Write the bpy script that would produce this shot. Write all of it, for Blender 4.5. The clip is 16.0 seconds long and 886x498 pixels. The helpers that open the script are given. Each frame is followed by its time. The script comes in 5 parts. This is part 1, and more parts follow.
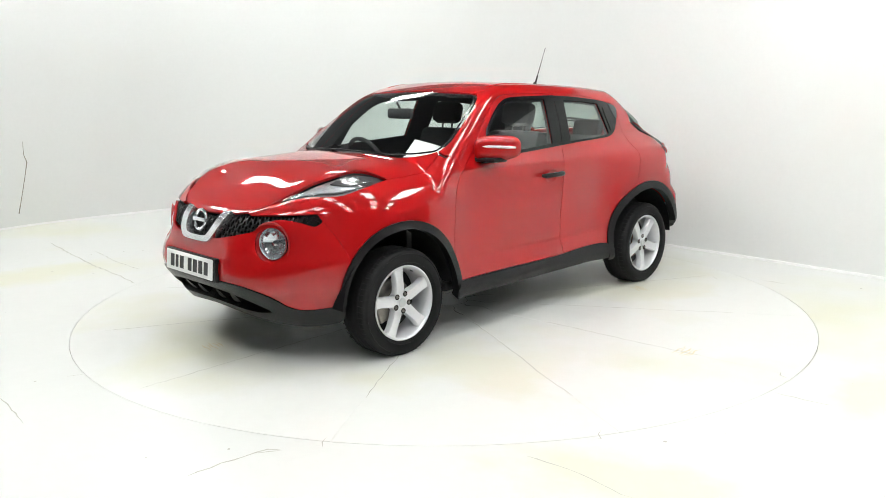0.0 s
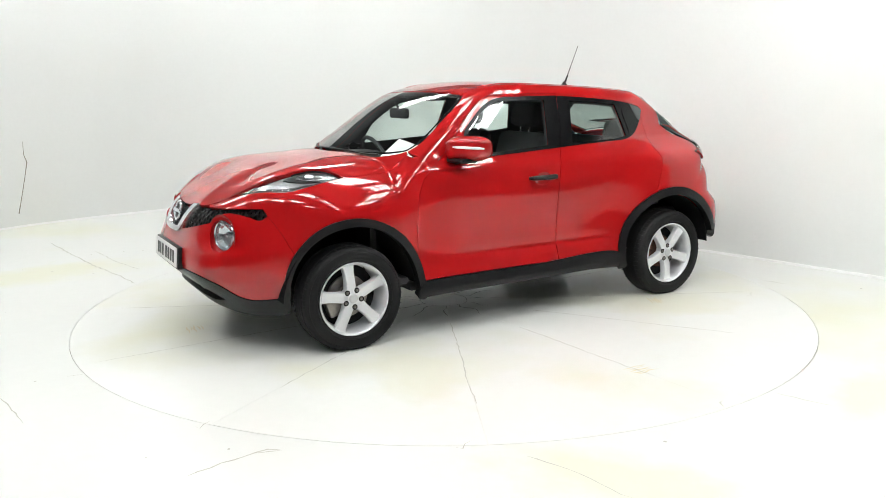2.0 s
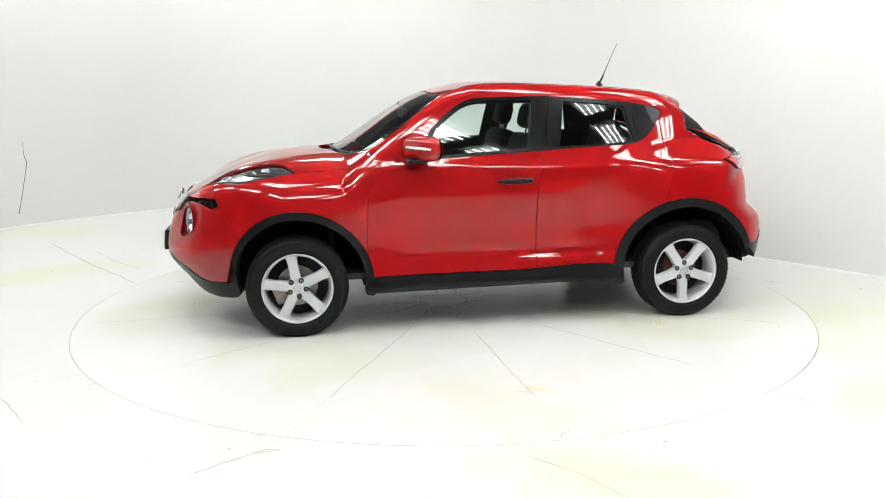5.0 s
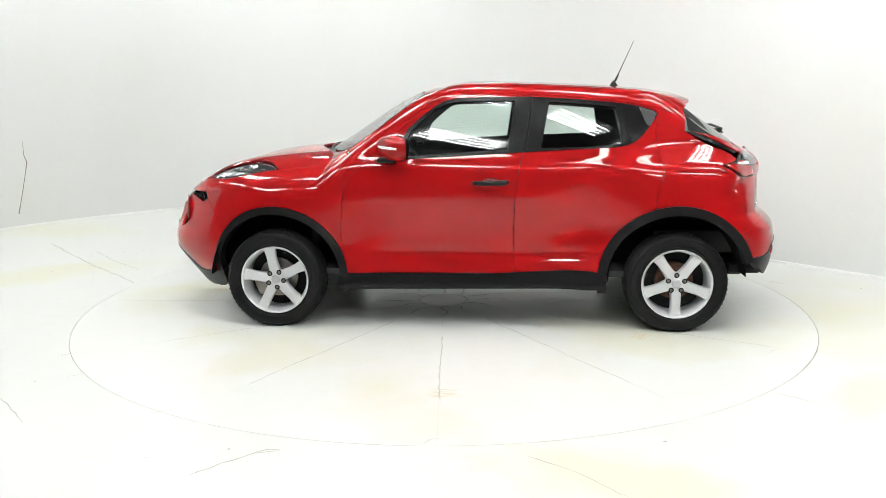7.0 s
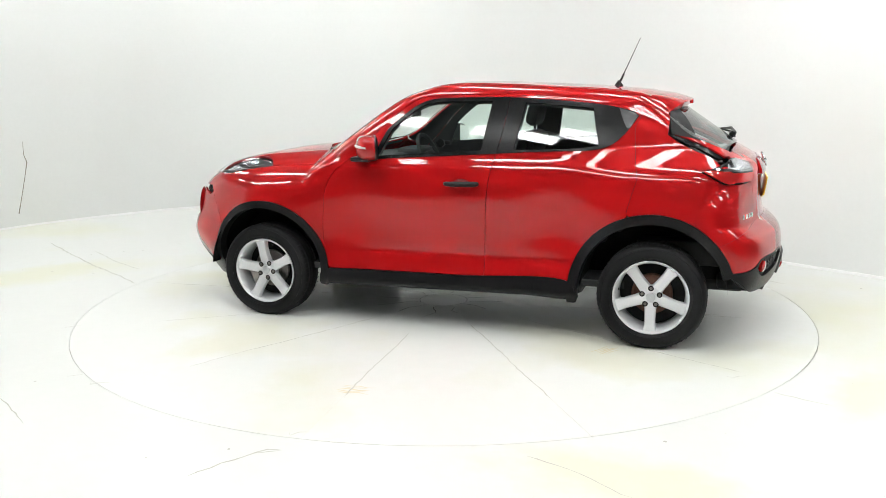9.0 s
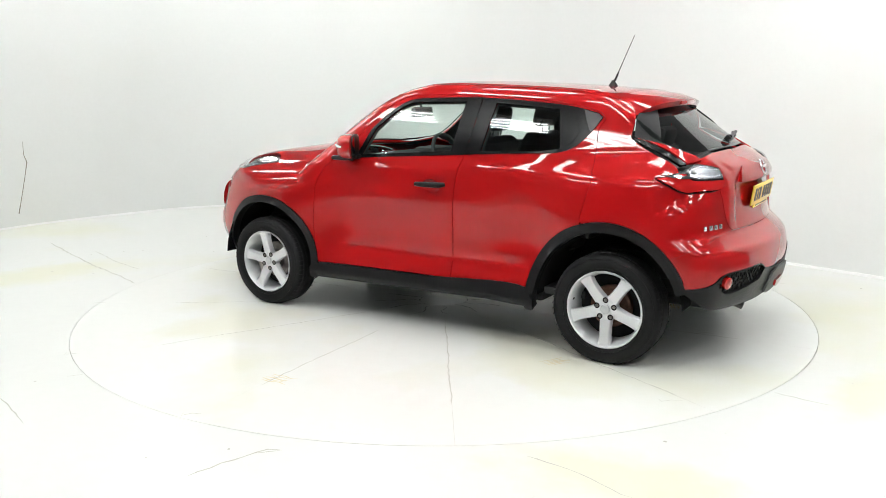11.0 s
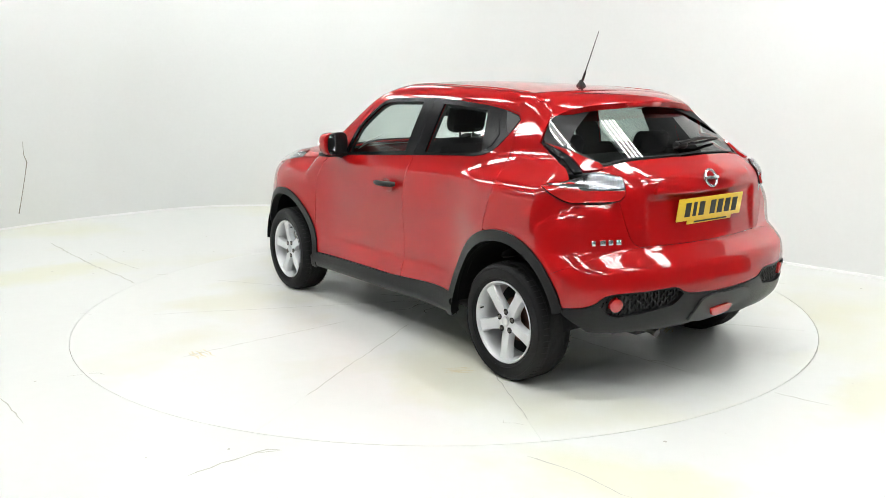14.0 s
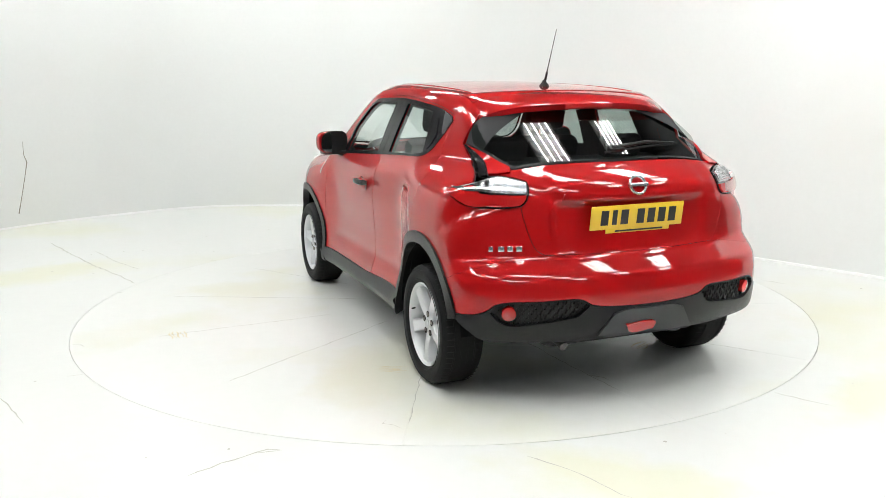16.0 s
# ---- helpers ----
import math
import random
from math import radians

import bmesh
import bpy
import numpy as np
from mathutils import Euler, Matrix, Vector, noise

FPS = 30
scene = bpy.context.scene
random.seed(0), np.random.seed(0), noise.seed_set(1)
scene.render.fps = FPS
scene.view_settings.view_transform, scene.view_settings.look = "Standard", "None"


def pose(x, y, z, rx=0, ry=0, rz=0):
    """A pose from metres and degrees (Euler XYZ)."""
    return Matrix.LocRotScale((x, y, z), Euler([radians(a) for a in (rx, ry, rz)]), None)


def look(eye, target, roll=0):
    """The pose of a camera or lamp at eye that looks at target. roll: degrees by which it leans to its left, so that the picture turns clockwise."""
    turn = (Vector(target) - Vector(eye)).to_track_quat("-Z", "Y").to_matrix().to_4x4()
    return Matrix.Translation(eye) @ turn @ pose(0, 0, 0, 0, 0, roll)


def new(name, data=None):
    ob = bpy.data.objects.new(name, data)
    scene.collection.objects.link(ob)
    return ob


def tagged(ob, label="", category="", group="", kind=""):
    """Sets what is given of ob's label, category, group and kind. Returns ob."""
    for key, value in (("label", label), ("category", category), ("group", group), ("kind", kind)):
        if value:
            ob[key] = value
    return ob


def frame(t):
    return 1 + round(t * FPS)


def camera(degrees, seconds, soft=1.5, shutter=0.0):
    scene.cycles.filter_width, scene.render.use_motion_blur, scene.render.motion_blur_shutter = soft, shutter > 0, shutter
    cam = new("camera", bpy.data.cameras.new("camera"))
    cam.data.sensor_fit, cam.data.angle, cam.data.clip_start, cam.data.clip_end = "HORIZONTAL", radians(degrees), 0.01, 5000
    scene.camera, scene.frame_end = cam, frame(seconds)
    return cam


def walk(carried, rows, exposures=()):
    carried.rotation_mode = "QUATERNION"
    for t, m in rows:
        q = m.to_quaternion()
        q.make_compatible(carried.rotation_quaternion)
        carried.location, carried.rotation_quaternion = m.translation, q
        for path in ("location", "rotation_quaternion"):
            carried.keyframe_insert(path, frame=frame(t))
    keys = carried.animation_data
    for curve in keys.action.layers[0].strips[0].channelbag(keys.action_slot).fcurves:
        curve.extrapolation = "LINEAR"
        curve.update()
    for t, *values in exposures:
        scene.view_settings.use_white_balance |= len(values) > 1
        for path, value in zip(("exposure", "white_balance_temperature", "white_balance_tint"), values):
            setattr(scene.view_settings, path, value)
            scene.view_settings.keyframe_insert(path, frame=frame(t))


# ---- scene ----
cam = camera(56.485, 16.0, .85)
EYE = look((0, -5.786, 1.512), (-0.00165, 0, 0.374), -0.39)
walk(cam, [(0, EYE), (16.0, EYE)])

# ---- light: white hall, banks of fluorescent tubes under the ceiling, built further down ----
world = bpy.data.worlds.new("hall")
scene.world = world
world.use_nodes = True
world.node_tree.nodes["Background"].inputs["Color"].default_value = (1, 1, 1, 1)
world.node_tree.nodes["Background"].inputs["Strength"].default_value = 0.02
scene.view_settings.exposure = 0.0
TUBE_POWER = 37.0


# ---- materials ----
def material(name, color, rough=.5, metal=0.0, coat=0.0, grain=0.0, grain_size=40.0, bump=0.0, stain=None, stain_size=2.0, stain_at=.55, emit=None, ior=1.5, specular=.5):
    """A surface with colour that varies at two scales, and fine relief."""
    m = bpy.data.materials.new(name)
    m.use_nodes = True
    t = m.node_tree
    b = t.nodes["Principled BSDF"]
    b.inputs["Base Color"].default_value = (*color, 1)
    b.inputs["Roughness"].default_value = rough
    b.inputs["Metallic"].default_value = metal
    b.inputs["Coat Weight"].default_value = coat
    b.inputs["Coat Roughness"].default_value = .02
    b.inputs["IOR"].default_value = ior
    b.inputs["Specular IOR Level"].default_value = specular
    if emit:
        b.inputs["Emission Color"].default_value = (*emit[0], 1)
        b.inputs["Emission Strength"].default_value = emit[1]
    if grain or stain or bump:
        where = t.nodes.new("ShaderNodeTexCoord")
        last = None
        if grain:
            n = t.nodes.new("ShaderNodeTexNoise")
            n.inputs["Scale"].default_value, n.inputs["Detail"].default_value = grain_size, 5
            t.links.new(where.outputs["Object"], n.inputs["Vector"])
            mix = t.nodes.new("ShaderNodeMix")
            mix.data_type = "RGBA"
            mix.inputs["A"].default_value = (*[c * (1 - grain) for c in color], 1)
            mix.inputs["B"].default_value = (*[min(1, c * (1 + grain)) for c in color], 1)
            t.links.new(n.outputs["Fac"], mix.inputs["Factor"])
            last = mix.outputs["Result"]
        if stain:
            n2 = t.nodes.new("ShaderNodeTexNoise")
            n2.inputs["Scale"].default_value, n2.inputs["Detail"].default_value = stain_size, 6
            t.links.new(where.outputs["Object"], n2.inputs["Vector"])
            ramp = t.nodes.new("ShaderNodeMapRange")
            ramp.inputs["From Min"].default_value, ramp.inputs["From Max"].default_value = stain_at, stain_at + .2
            t.links.new(n2.outputs["Fac"], ramp.inputs["Value"])
            mix2 = t.nodes.new("ShaderNodeMix")
            mix2.data_type = "RGBA"
            mix2.inputs["A"].default_value = (*color, 1)
            if last:
                t.links.new(last, mix2.inputs["A"])
            mix2.inputs["B"].default_value = (*stain, 1)
            t.links.new(ramp.outputs["Result"], mix2.inputs["Factor"])
            last = mix2.outputs["Result"]
        if last:
            t.links.new(last, b.inputs["Base Color"])
        if bump:
            n3 = t.nodes.new("ShaderNodeTexNoise")
            n3.inputs["Scale"].default_value, n3.inputs["Detail"].default_value = grain_size * 2, 3
            t.links.new(where.outputs["Object"], n3.inputs["Vector"])
            bp = t.nodes.new("ShaderNodeBump")
            bp.inputs["Strength"].default_value, bp.inputs["Distance"].default_value = bump, .002
            t.links.new(n3.outputs["Fac"], bp.inputs["Height"])
            t.links.new(bp.outputs["Normal"], b.inputs["Normal"])
    return m


def glass_material(name, tint, rough=0.0, base=.05):
    """Thin glazing: mirror-like by angle, see-through otherwise."""
    m = bpy.data.materials.new(name)
    m.use_nodes = True
    t = m.node_tree
    t.nodes.remove(t.nodes["Principled BSDF"])
    clear = t.nodes.new("ShaderNodeBsdfTransparent")
    clear.inputs["Color"].default_value = (*tint, 1)
    gloss = t.nodes.new("ShaderNodeBsdfGlossy")
    gloss.inputs["Roughness"].default_value = rough
    edge = t.nodes.new("ShaderNodeLayerWeight")
    edge.inputs["Blend"].default_value = .5
    steep = t.nodes.new("ShaderNodeMath")
    steep.operation = "POWER"
    steep.inputs[1].default_value = 4.5
    t.links.new(edge.outputs["Facing"], steep.inputs[0])
    f = t.nodes.new("ShaderNodeMath")
    f.operation = "MULTIPLY_ADD"
    f.inputs[1].default_value, f.inputs[2].default_value = 1 - base, base
    t.links.new(steep.outputs["Value"], f.inputs[0])
    mix = t.nodes.new("ShaderNodeMixShader")
    t.links.new(f.outputs["Value"], mix.inputs["Fac"])
    t.links.new(clear.outputs["BSDF"], mix.inputs[1])
    t.links.new(gloss.outputs["BSDF"], mix.inputs[2])
    t.links.new(mix.outputs["Shader"], t.nodes["Material Output"].inputs["Surface"])
    return m


PAINT = material("red_car_paint", (.33, .0027, .0035), .5, 0, 1.0, .03, 900, specular=.05)
BLACK = material("black_textured_plastic", (.0065, .0065, .007), .34, 0, 0, .25, 300, .2, specular=.24)
GLOSSBLACK = material("gloss_black", (.008, .008, .009), .22, 0, .2)
FRAME = material("black_window_frame", (.004, .004, .0045), .22, 0, 0, .2, 300, specular=.16)
DARK = material("dark_cavity", (.008, .008, .009), .8)
CHROME = material("chrome", (.78, .78, .80), .10, 1.0)
SATIN = material("satin_chrome", (.62, .62, .64), .24, .85, .2)
ALLOY = material("silver_wheel_paint", (.70, .71, .73), .34, .25, .4, .06, 200)
STEEL = material("worn_brake_steel", (.30, .28, .26), .4, .9, 0, .3, 60)
RUST = material("rusty_brake_drum", (.13, .06, .04), .7, .2, 0, .4, 50)
RUBBER = material("tyre_rubber", (.0075, .0075, .008), .62, 0, 0, .35, 120, .3, specular=.2)
SEAT = material("dark_seat_fabric", (.028, .028, .030), .9, 0, 0, .4, 500, .4)
CABIN = material("dark_cabin_plastic", (.036, .037, .039), .7, 0, 0, .3, 200, .2)
LINING = material("grey_roof_lining", (.16, .155, .15), .9, 0, 0, .1, 300)
WHITE = material("white_wall_paint", (.745, .755, .745), .6, 0, 0, .02, 30, .1, (.735, .738, .72), .7, .5)
FLOOR = material("white_floor_paint", (.765, .775, .75), .30, 0, 0, .025, 12, .12, (.74, .74, .60), .55, .53)
DISC = material("white_turntable_paint", (.79, .80, .77), .28, 0, 0, .025, 12, .12, (.735, .732, .59), .8, .50)
SEAM = material("dirty_seam", (.30, .28, .24), .9, 0, 0, .3, 20)
CRACK = material("grey_crack", (.55, .54, .49), .9, 0, 0, .2, 30)
CEILING = material("dark_ceiling", (.055, .055, .058), .8, 0, 0, .1, 4)
GLASS = glass_material("green_tinted_glass", (.87, .955, .92), 0, .075)
SCREEN = glass_material("windscreen_glass", (.90, .95, .935), 0, .085)
BACKGLASS = glass_material("rear_tinted_glass", (.42, .48, .46), 0, .07)
LENS = glass_material("clear_lens", (.95, .96, .97), 0, .05)
REDLENS = material("red_lens", (.42, .010, .010), .10, 0, .9)
PAPER = material("white_paper", (.85, .85, .84), .8)
PLATEWHITE = material("white_plate", (.78, .78, .77), .35, 0, .3)
PLATEYELLOW = material("yellow_plate", (.80, .52, .03), .35, 0, .3)
INK = material("black_ink", (.012, .012, .013), .5)
TUBE = material("glowing_tube", (1, 1, 1), .5, emit=((.972, .99, .972), TUBE_POWER))
MIRROR = material("mirror_glass", (.85, .86, .87), .02, 1.0)


# ---- mesh helpers ----
def mesh_object(name, verts, faces, mat, parent=None, label="", smooth=False, normals=None):
    me = bpy.data.meshes.new(name)
    me.from_pydata([tuple(map(float, v)) for v in verts], [], [tuple(map(int, f)) for f in faces])
    me.materials.append(mat)
    if smooth or normals is not None:
        me.polygons.foreach_set("use_smooth", [True] * len(me.polygons))
    if normals is not None:
        me.normals_split_custom_set_from_vertices([tuple(map(float, n)) for n in normals])
    ob = new(name, me)
    ob.parent = parent
    return tagged(ob, label)


def part(name, bm, mat, parent=None, label="", smooth=True, at=None):
    """Links a bmesh as one mesh object under a thing or a part."""
    me = bpy.data.meshes.new(name)
    bmesh.ops.recalc_face_normals(bm, faces=bm.faces)
    bm.to_mesh(me)
    bm.free()
    me.materials.append(mat)
    if smooth:
        me.polygons.foreach_set("use_smooth", [True] * len(me.polygons))
        me.set_sharp_from_angle(angle=radians(35))
    ob = new(name, me)
    ob.parent = parent
    if at is not None:
        ob.matrix_basis = at
    return tagged(ob, label)


def add_box(bm, lo, hi, bevel=0.0, m=None, seg=2):
    r = bmesh.ops.create_cube(bm, size=1)
    lo, hi = Vector(lo), Vector(hi)
    for v in r["verts"]:
        v.co = Vector(((lo + hi)[i] / 2 + v.co[i] * (hi - lo)[i] for i in range(3)))
    vs = r["verts"]
    if bevel:
        es = list({e for v in vs for e in v.link_edges})
        o = bmesh.ops.bevel(bm, geom=es, offset=bevel, segments=seg, affect="EDGES", profile=.5)
        vs = list({v for f in o["faces"] for v in f.verts} | {v for v in vs if v.is_valid})
    if m is not None:
        bmesh.ops.transform(bm, matrix=m, verts=vs)
    return vs


def box(lo, hi, bevel=0.0, m=None, seg=2):
    bm = bmesh.new()
    add_box(bm, lo, hi, bevel, m, seg)
    return bm


def add_lathe(bm, profile, n=48, axis="y", close=False):
    """Turns (radius, along) points round an axis."""
    rings = []
    for r, a in profile:
        ring = []
        for i in range(n):
            w = 2 * math.pi * i / n
            c, s = r * math.cos(w), r * math.sin(w)
            ring.append(bm.verts.new({"y": (c, a, s), "x": (a, c, s), "z": (c, s, a)}[axis]))
        rings.append(ring)
    pairs = list(zip(rings, rings[1:])) + ([(rings[-1], rings[0])] if close else [])
    for p, q in pairs:
        for i in range(n):
            bm.faces.new((p[i], p[(i + 1) % n], q[(i + 1) % n], q[i]))
    return rings


def lathe(profile, n=48, axis="y", close=False):
    bm = bmesh.new()
    add_lathe(bm, profile, n, axis, close)
    return bm


def tube(points, radius, n=8):
    """A round bar along points; radius may be a list."""
    bm = bmesh.new()
    pts = [Vector(p) for p in points]
    rad = radius if isinstance(radius, (list, tuple)) else [radius] * len(pts)
    rings = []
    for i, p in enumerate(pts):
        d = (pts[min(i + 1, len(pts) - 1)] - pts[max(i - 1, 0)]).normalized()
        u = d.orthogonal().normalized() if i == 0 else (rings_u - d * rings_u.dot(d)).normalized()
        rings_u = u
        w = d.cross(u)
        rings.append([bm.verts.new(p + rad[i] * (math.cos(k * 2 * math.pi / n) * u + math.sin(k * 2 * math.pi / n) * w)) for k in range(n)])
    for a, b in zip(rings, rings[1:]):
        for k in range(n):
            bm.faces.new((a[k], a[(k + 1) % n], b[(k + 1) % n], b[k]))
    bm.faces.new(rings[0][::-1])
    bm.faces.new(rings[-1])
    return bm


def slab(outline, lo, hi, bevel=0.0, axis="z"):
    """A flat outline given depth along an axis."""
    bm = bmesh.new()
    put = {"z": lambda a, b, c: (a, b, c), "y": lambda a, b, c: (a, c, b), "x": lambda a, b, c: (c, a, b)}[axis]
    f = bm.faces.new([bm.verts.new(put(a, b, lo)) for a, b in outline])
    r = bmesh.ops.extrude_face_region(bm, geom=[f])
    d = Vector(put(0, 0, hi - lo))
    bmesh.ops.translate(bm, vec=d, verts=[v for v in r["geom"] if isinstance(v, bmesh.types.BMVert)])
    if bevel:
        bmesh.ops.bevel(bm, geom=list(bm.edges), offset=bevel, segments=2, affect="EDGES", profile=.5)
    return bm


# ---- the car's surface: a smooth field, positive inside ----
def curve(*knots):
    """Smooth one-dimensional profile through (at, value) knots."""
    k = np.array(sorted(knots), float)
    x, y = k[:, 0], k[:, 1]
    d = np.diff(y) / np.diff(x)
    m = np.empty(len(x))
    m[0], m[-1] = d[0], d[-1]
    m[1:-1] = np.where(d[:-1] * d[1:] > 0, 2 * d[:-1] * d[1:] / (d[:-1] + d[1:] + 1e-12), 0)

    def value(q):
        q = np.clip(np.asarray(q, float), x[0], x[-1])
        i = np.clip(np.searchsorted(x, q) - 1, 0, len(x) - 2)
        h = x[i + 1] - x[i]
        s = (q - x[i]) / h
        return (y[i] * (1 + 2 * s) * (1 - s) ** 2 + m[i] * h * s * (1 - s) ** 2
                + y[i + 1] * s * s * (3 - 2 * s) + m[i + 1] * h * s * s * (s - 1))
    return value


def smin(a, b, k):
    h = np.maximum(k - np.abs(a - b), 0) / k
    return np.minimum(a, b) - h * h * k / 4


side_of = curve((0.15, .78), (.22, .82), (.28, .852), (.34, .842), (.45, .828), (.55, .822), (.7, .823), (.8, .821), (.9, .814),
                (1.0, .803), (1.08, .77), (1.2, .7279), (1.3, .6888), (1.4, .6465), (1.45, .624), (1.56, .571))
nose_of = curve((.1, 1.75), (.2, 1.88), (.26, 1.935), (.32, 1.985), (.40, 2.05), (.46, 2.09), (.52, 2.102), (.59, 2.095), (.65, 2.073), (.72, 2.05), (.77, 2.032), (.88, 1.985), (1.2, 1.8))
tail_of = curve((.15, -1.78), (.28, -1.88), (.36, -1.965), (.45, -1.99), (.55, -2.0), (.64, -1.985), (.70, -1.93), (.74, -1.885), (.85, -1.862),
                (.96, -1.855), (1.0, -1.864), (1.05, -1.85), (1.1, -1.79), (1.14, -1.715), (1.25, -1.56), (1.37, -1.395), (1.44, -1.29), (1.6, -1.1))
hood_of = curve((2.2, .66), (2.05, .785), (1.98, .835), (1.88, .89), (1.76, .953), (1.6, 1.022), (1.38, 1.083), (1.15, 1.107), (1.0, 1.114),
                (.8, 1.115), (0, 1.1), (-1.3, 1.1), (-2.1, 1.1))
screen_of = curve((.9, 1.25), (1.0, 1.14), (1.10, 1.0), (1.168, .895), (1.275, .731), (1.38, .568), (1.443, .455), (1.489, .345), (1.56, .1))
roof_of = curve((1.2, 1.40), (.6, 1.50), (.3, 1.532), (.1, 1.547), (-.1, 1.55), (-.43, 1.54), (-.83, 1.52), (-1.03, 1.504), (-1.23, 1.486), (-1.45, 1.455), (-2, 1.3))

flank_of = curve((.15, -1.78), (.28, -1.88), (.36, -1.965), (.45, -1.99), (.55, -2.0), (.64, -1.985), (.70, -1.93), (.74, -1.89), (.85, -1.878), (.96, -1.873), (1.02, -1.86),
                 (1.06, -1.835), (1.1, -1.785), (1.14, -1.715), (1.25, -1.56), (1.37, -1.395), (1.44, -1.29), (1.6, -1.1))


def bell(q):
    return np.exp(-q * q)


def half_width(x, z):
    low = np.where(z < .84, 1, bell(((z - .84) / .235) ** 2))
    soft = np.where(z < .76, 1, bell((z - .76) / .28))
    # blisters over the wheels, with the doors drawn in between them
    y = side_of(z) + .048 * bell(((x - 1.33) / .52) ** 2) * soft + .062 * bell(((x + 1.42) / .53) ** 2) * low
    y = y - .022 * bell(((x + .06) / .72) ** 2) * bell((z - .60) / .20)
    y = y - .024 * bell((x + .72) / .24) * bell((z - .72) / .24) - .012 * bell((x - .62) / .2) * bell((z - .75) / .22)
    y = y + .006 * bell((x - .98) / .22) * bell((z - .84 - .42 * (x - .74)) / .07)
    back = np.clip((-x - .55) / .85, 0, 2) ** 2
    return y - .072 * back * np.clip((z - 1.04) / .12, 0, 1)


def field(p):
    x, y, z = p[..., 0], np.abs(p[..., 1]), p[..., 2]
    side = half_width(x, z) - y
    front = nose_of(z) - 1.05 * y ** 4 - .05 * bell((y - .50) / .10) * bell((z - .70) / .095) - x
    w = np.clip((y - .40) / .05, 0, 1)
    w = w * w * (3 - 2 * w)
    tail = x - tail_of(z) * (1 - w) - flank_of(z) * w - .29 * y ** 2.2
    hood = hood_of(x) - .10 * y ** 2 - .30 * y ** 5 + .045 * bell((x - 1.62) / .26) * bell((y - .60) / .22) - z
    low = smin(smin(smin(side, front, .13), hood, .07), tail, .16)
    bend = .36 - (np.clip(z, 1.1, 1.45) - 1.1) * .1
    screen = (screen_of(z) - bend * y * y - x) * .56
    roof = roof_of(x) - .075 * y ** 2 - z
    narrow = tail - .5 * np.maximum(y - .5, 0) ** 1.5
    cabin = smin(smin(smin(side, screen, .06), roof, .065), narrow * .75, .06)
    return np.maximum(low, cabin)


def slope(p):
    """Outward unit normals of the surface."""
    g = np.stack([field(p - d) - field(p + d) for d in np.eye(3) * .013], -1)
    return g / (np.linalg.norm(g, axis=-1, keepdims=True) + 1e-12)


def cast(start, way, far=2.0):
    """Walks from outside along way to the first surface point."""
    start, way = np.asarray(start, float), np.asarray(way, float)
    t = np.zeros(start.shape[:-1])
    hi = np.full(t.shape, np.nan)
    for s in np.linspace(0, far, 49):
        inside = field(start + s * way) > 0
        hi = np.where(np.isnan(hi) & inside, s, hi)
    hi = np.where(np.isnan(hi), far, hi)
    lo = np.maximum(hi - far / 48, 0)
    for _ in range(22):
        mid = (lo + hi) / 2
        inside = field(start + mid[..., None] * way) > 0
        hi, lo = np.where(inside, mid, hi), np.where(inside, lo, mid)
    return start + hi[..., None] * way


# The wall chart unrolls the body: s runs from the tail's middle along the left side to the nose's middle.
TURN = 1.2
END = TURN + .8 * math.pi / 2


def wall(sz):
    sz = np.asarray(sz, float)
    s, z = sz[..., 0], sz[..., 1]
    a = np.clip(np.abs(s) - TURN, 0, None) / .8 * np.sign(s)
    way = np.stack([np.sin(a), np.cos(a), np.zeros_like(a)], -1)
    hub = np.stack([np.clip(s, -TURN, TURN), np.zeros_like(s), z], -1)
    return cast(hub + 1.15 * way, -way, 1.15)


def chart(p):
    p = np.asarray(p, float)
    x, y = p[..., 0], p[..., 1]
    k = np.clip(x, -TURN, TURN)
    return np.stack([k + .8 * np.arctan2(x - k, y), p[..., 2]], -1)


def top(xy):
    xy = np.asarray(xy, float)
    start = np.concatenate([xy, np.full(xy.shape[:-1] + (1,), 1.75)], -1)
    return cast(start, np.broadcast_to(np.array([0, 0, -1.]), start.shape), 1.5)


def spline(points, step):
    """A smooth open curve through points, sampled at about step."""
    p = np.asarray(points, float)
    if len(p) > 2:
        e = np.vstack([2 * p[0] - p[1], p, 2 * p[-1] - p[-2]])
        out = []
        for a, b, c, d in zip(e, e[1:], e[2:], e[3:]):
            n = max(2, int(np.linalg.norm(c - b) / step * 2))
            u = np.linspace(0, 1, n, endpoint=False)[:, None]
            la, lb, lc = [max(np.linalg.norm(v), 1e-6) ** .5 for v in (b - a, c - b, d - c)]
            t0, t1, t2, t3 = 0, la, la + lb, la + lb + lc
            t = t1 + u * (t2 - t1)
            a1 = (t1 - t) / (t1 - t0) * a + (t - t0) / (t1 - t0) * b
            a2 = (t2 - t) / (t2 - t1) * b + (t - t1) / (t2 - t1) * c
            a3 = (t3 - t) / (t3 - t2) * c + (t - t2) / (t3 - t2) * d
            b1 = (t2 - t) / (t2 - t0) * a1 + (t - t0) / (t2 - t0) * a2
            b2 = (t3 - t) / (t3 - t1) * a2 + (t - t1) / (t3 - t1) * a3
            out.append((t2 - t) / (t2 - t1) * b1 + (t - t1) / (t2 - t1) * b2)
        p = np.vstack(out + [p[-1:]])
    d = np.r_[0, np.cumsum(np.linalg.norm(np.diff(p, axis=0), axis=1))]
    n = max(1, round(d[-1] / step))
    q = np.linspace(0, d[-1], n + 1)
    return np.stack([np.interp(q, d, p[:, k]) for k in range(p.shape[1])], -1)


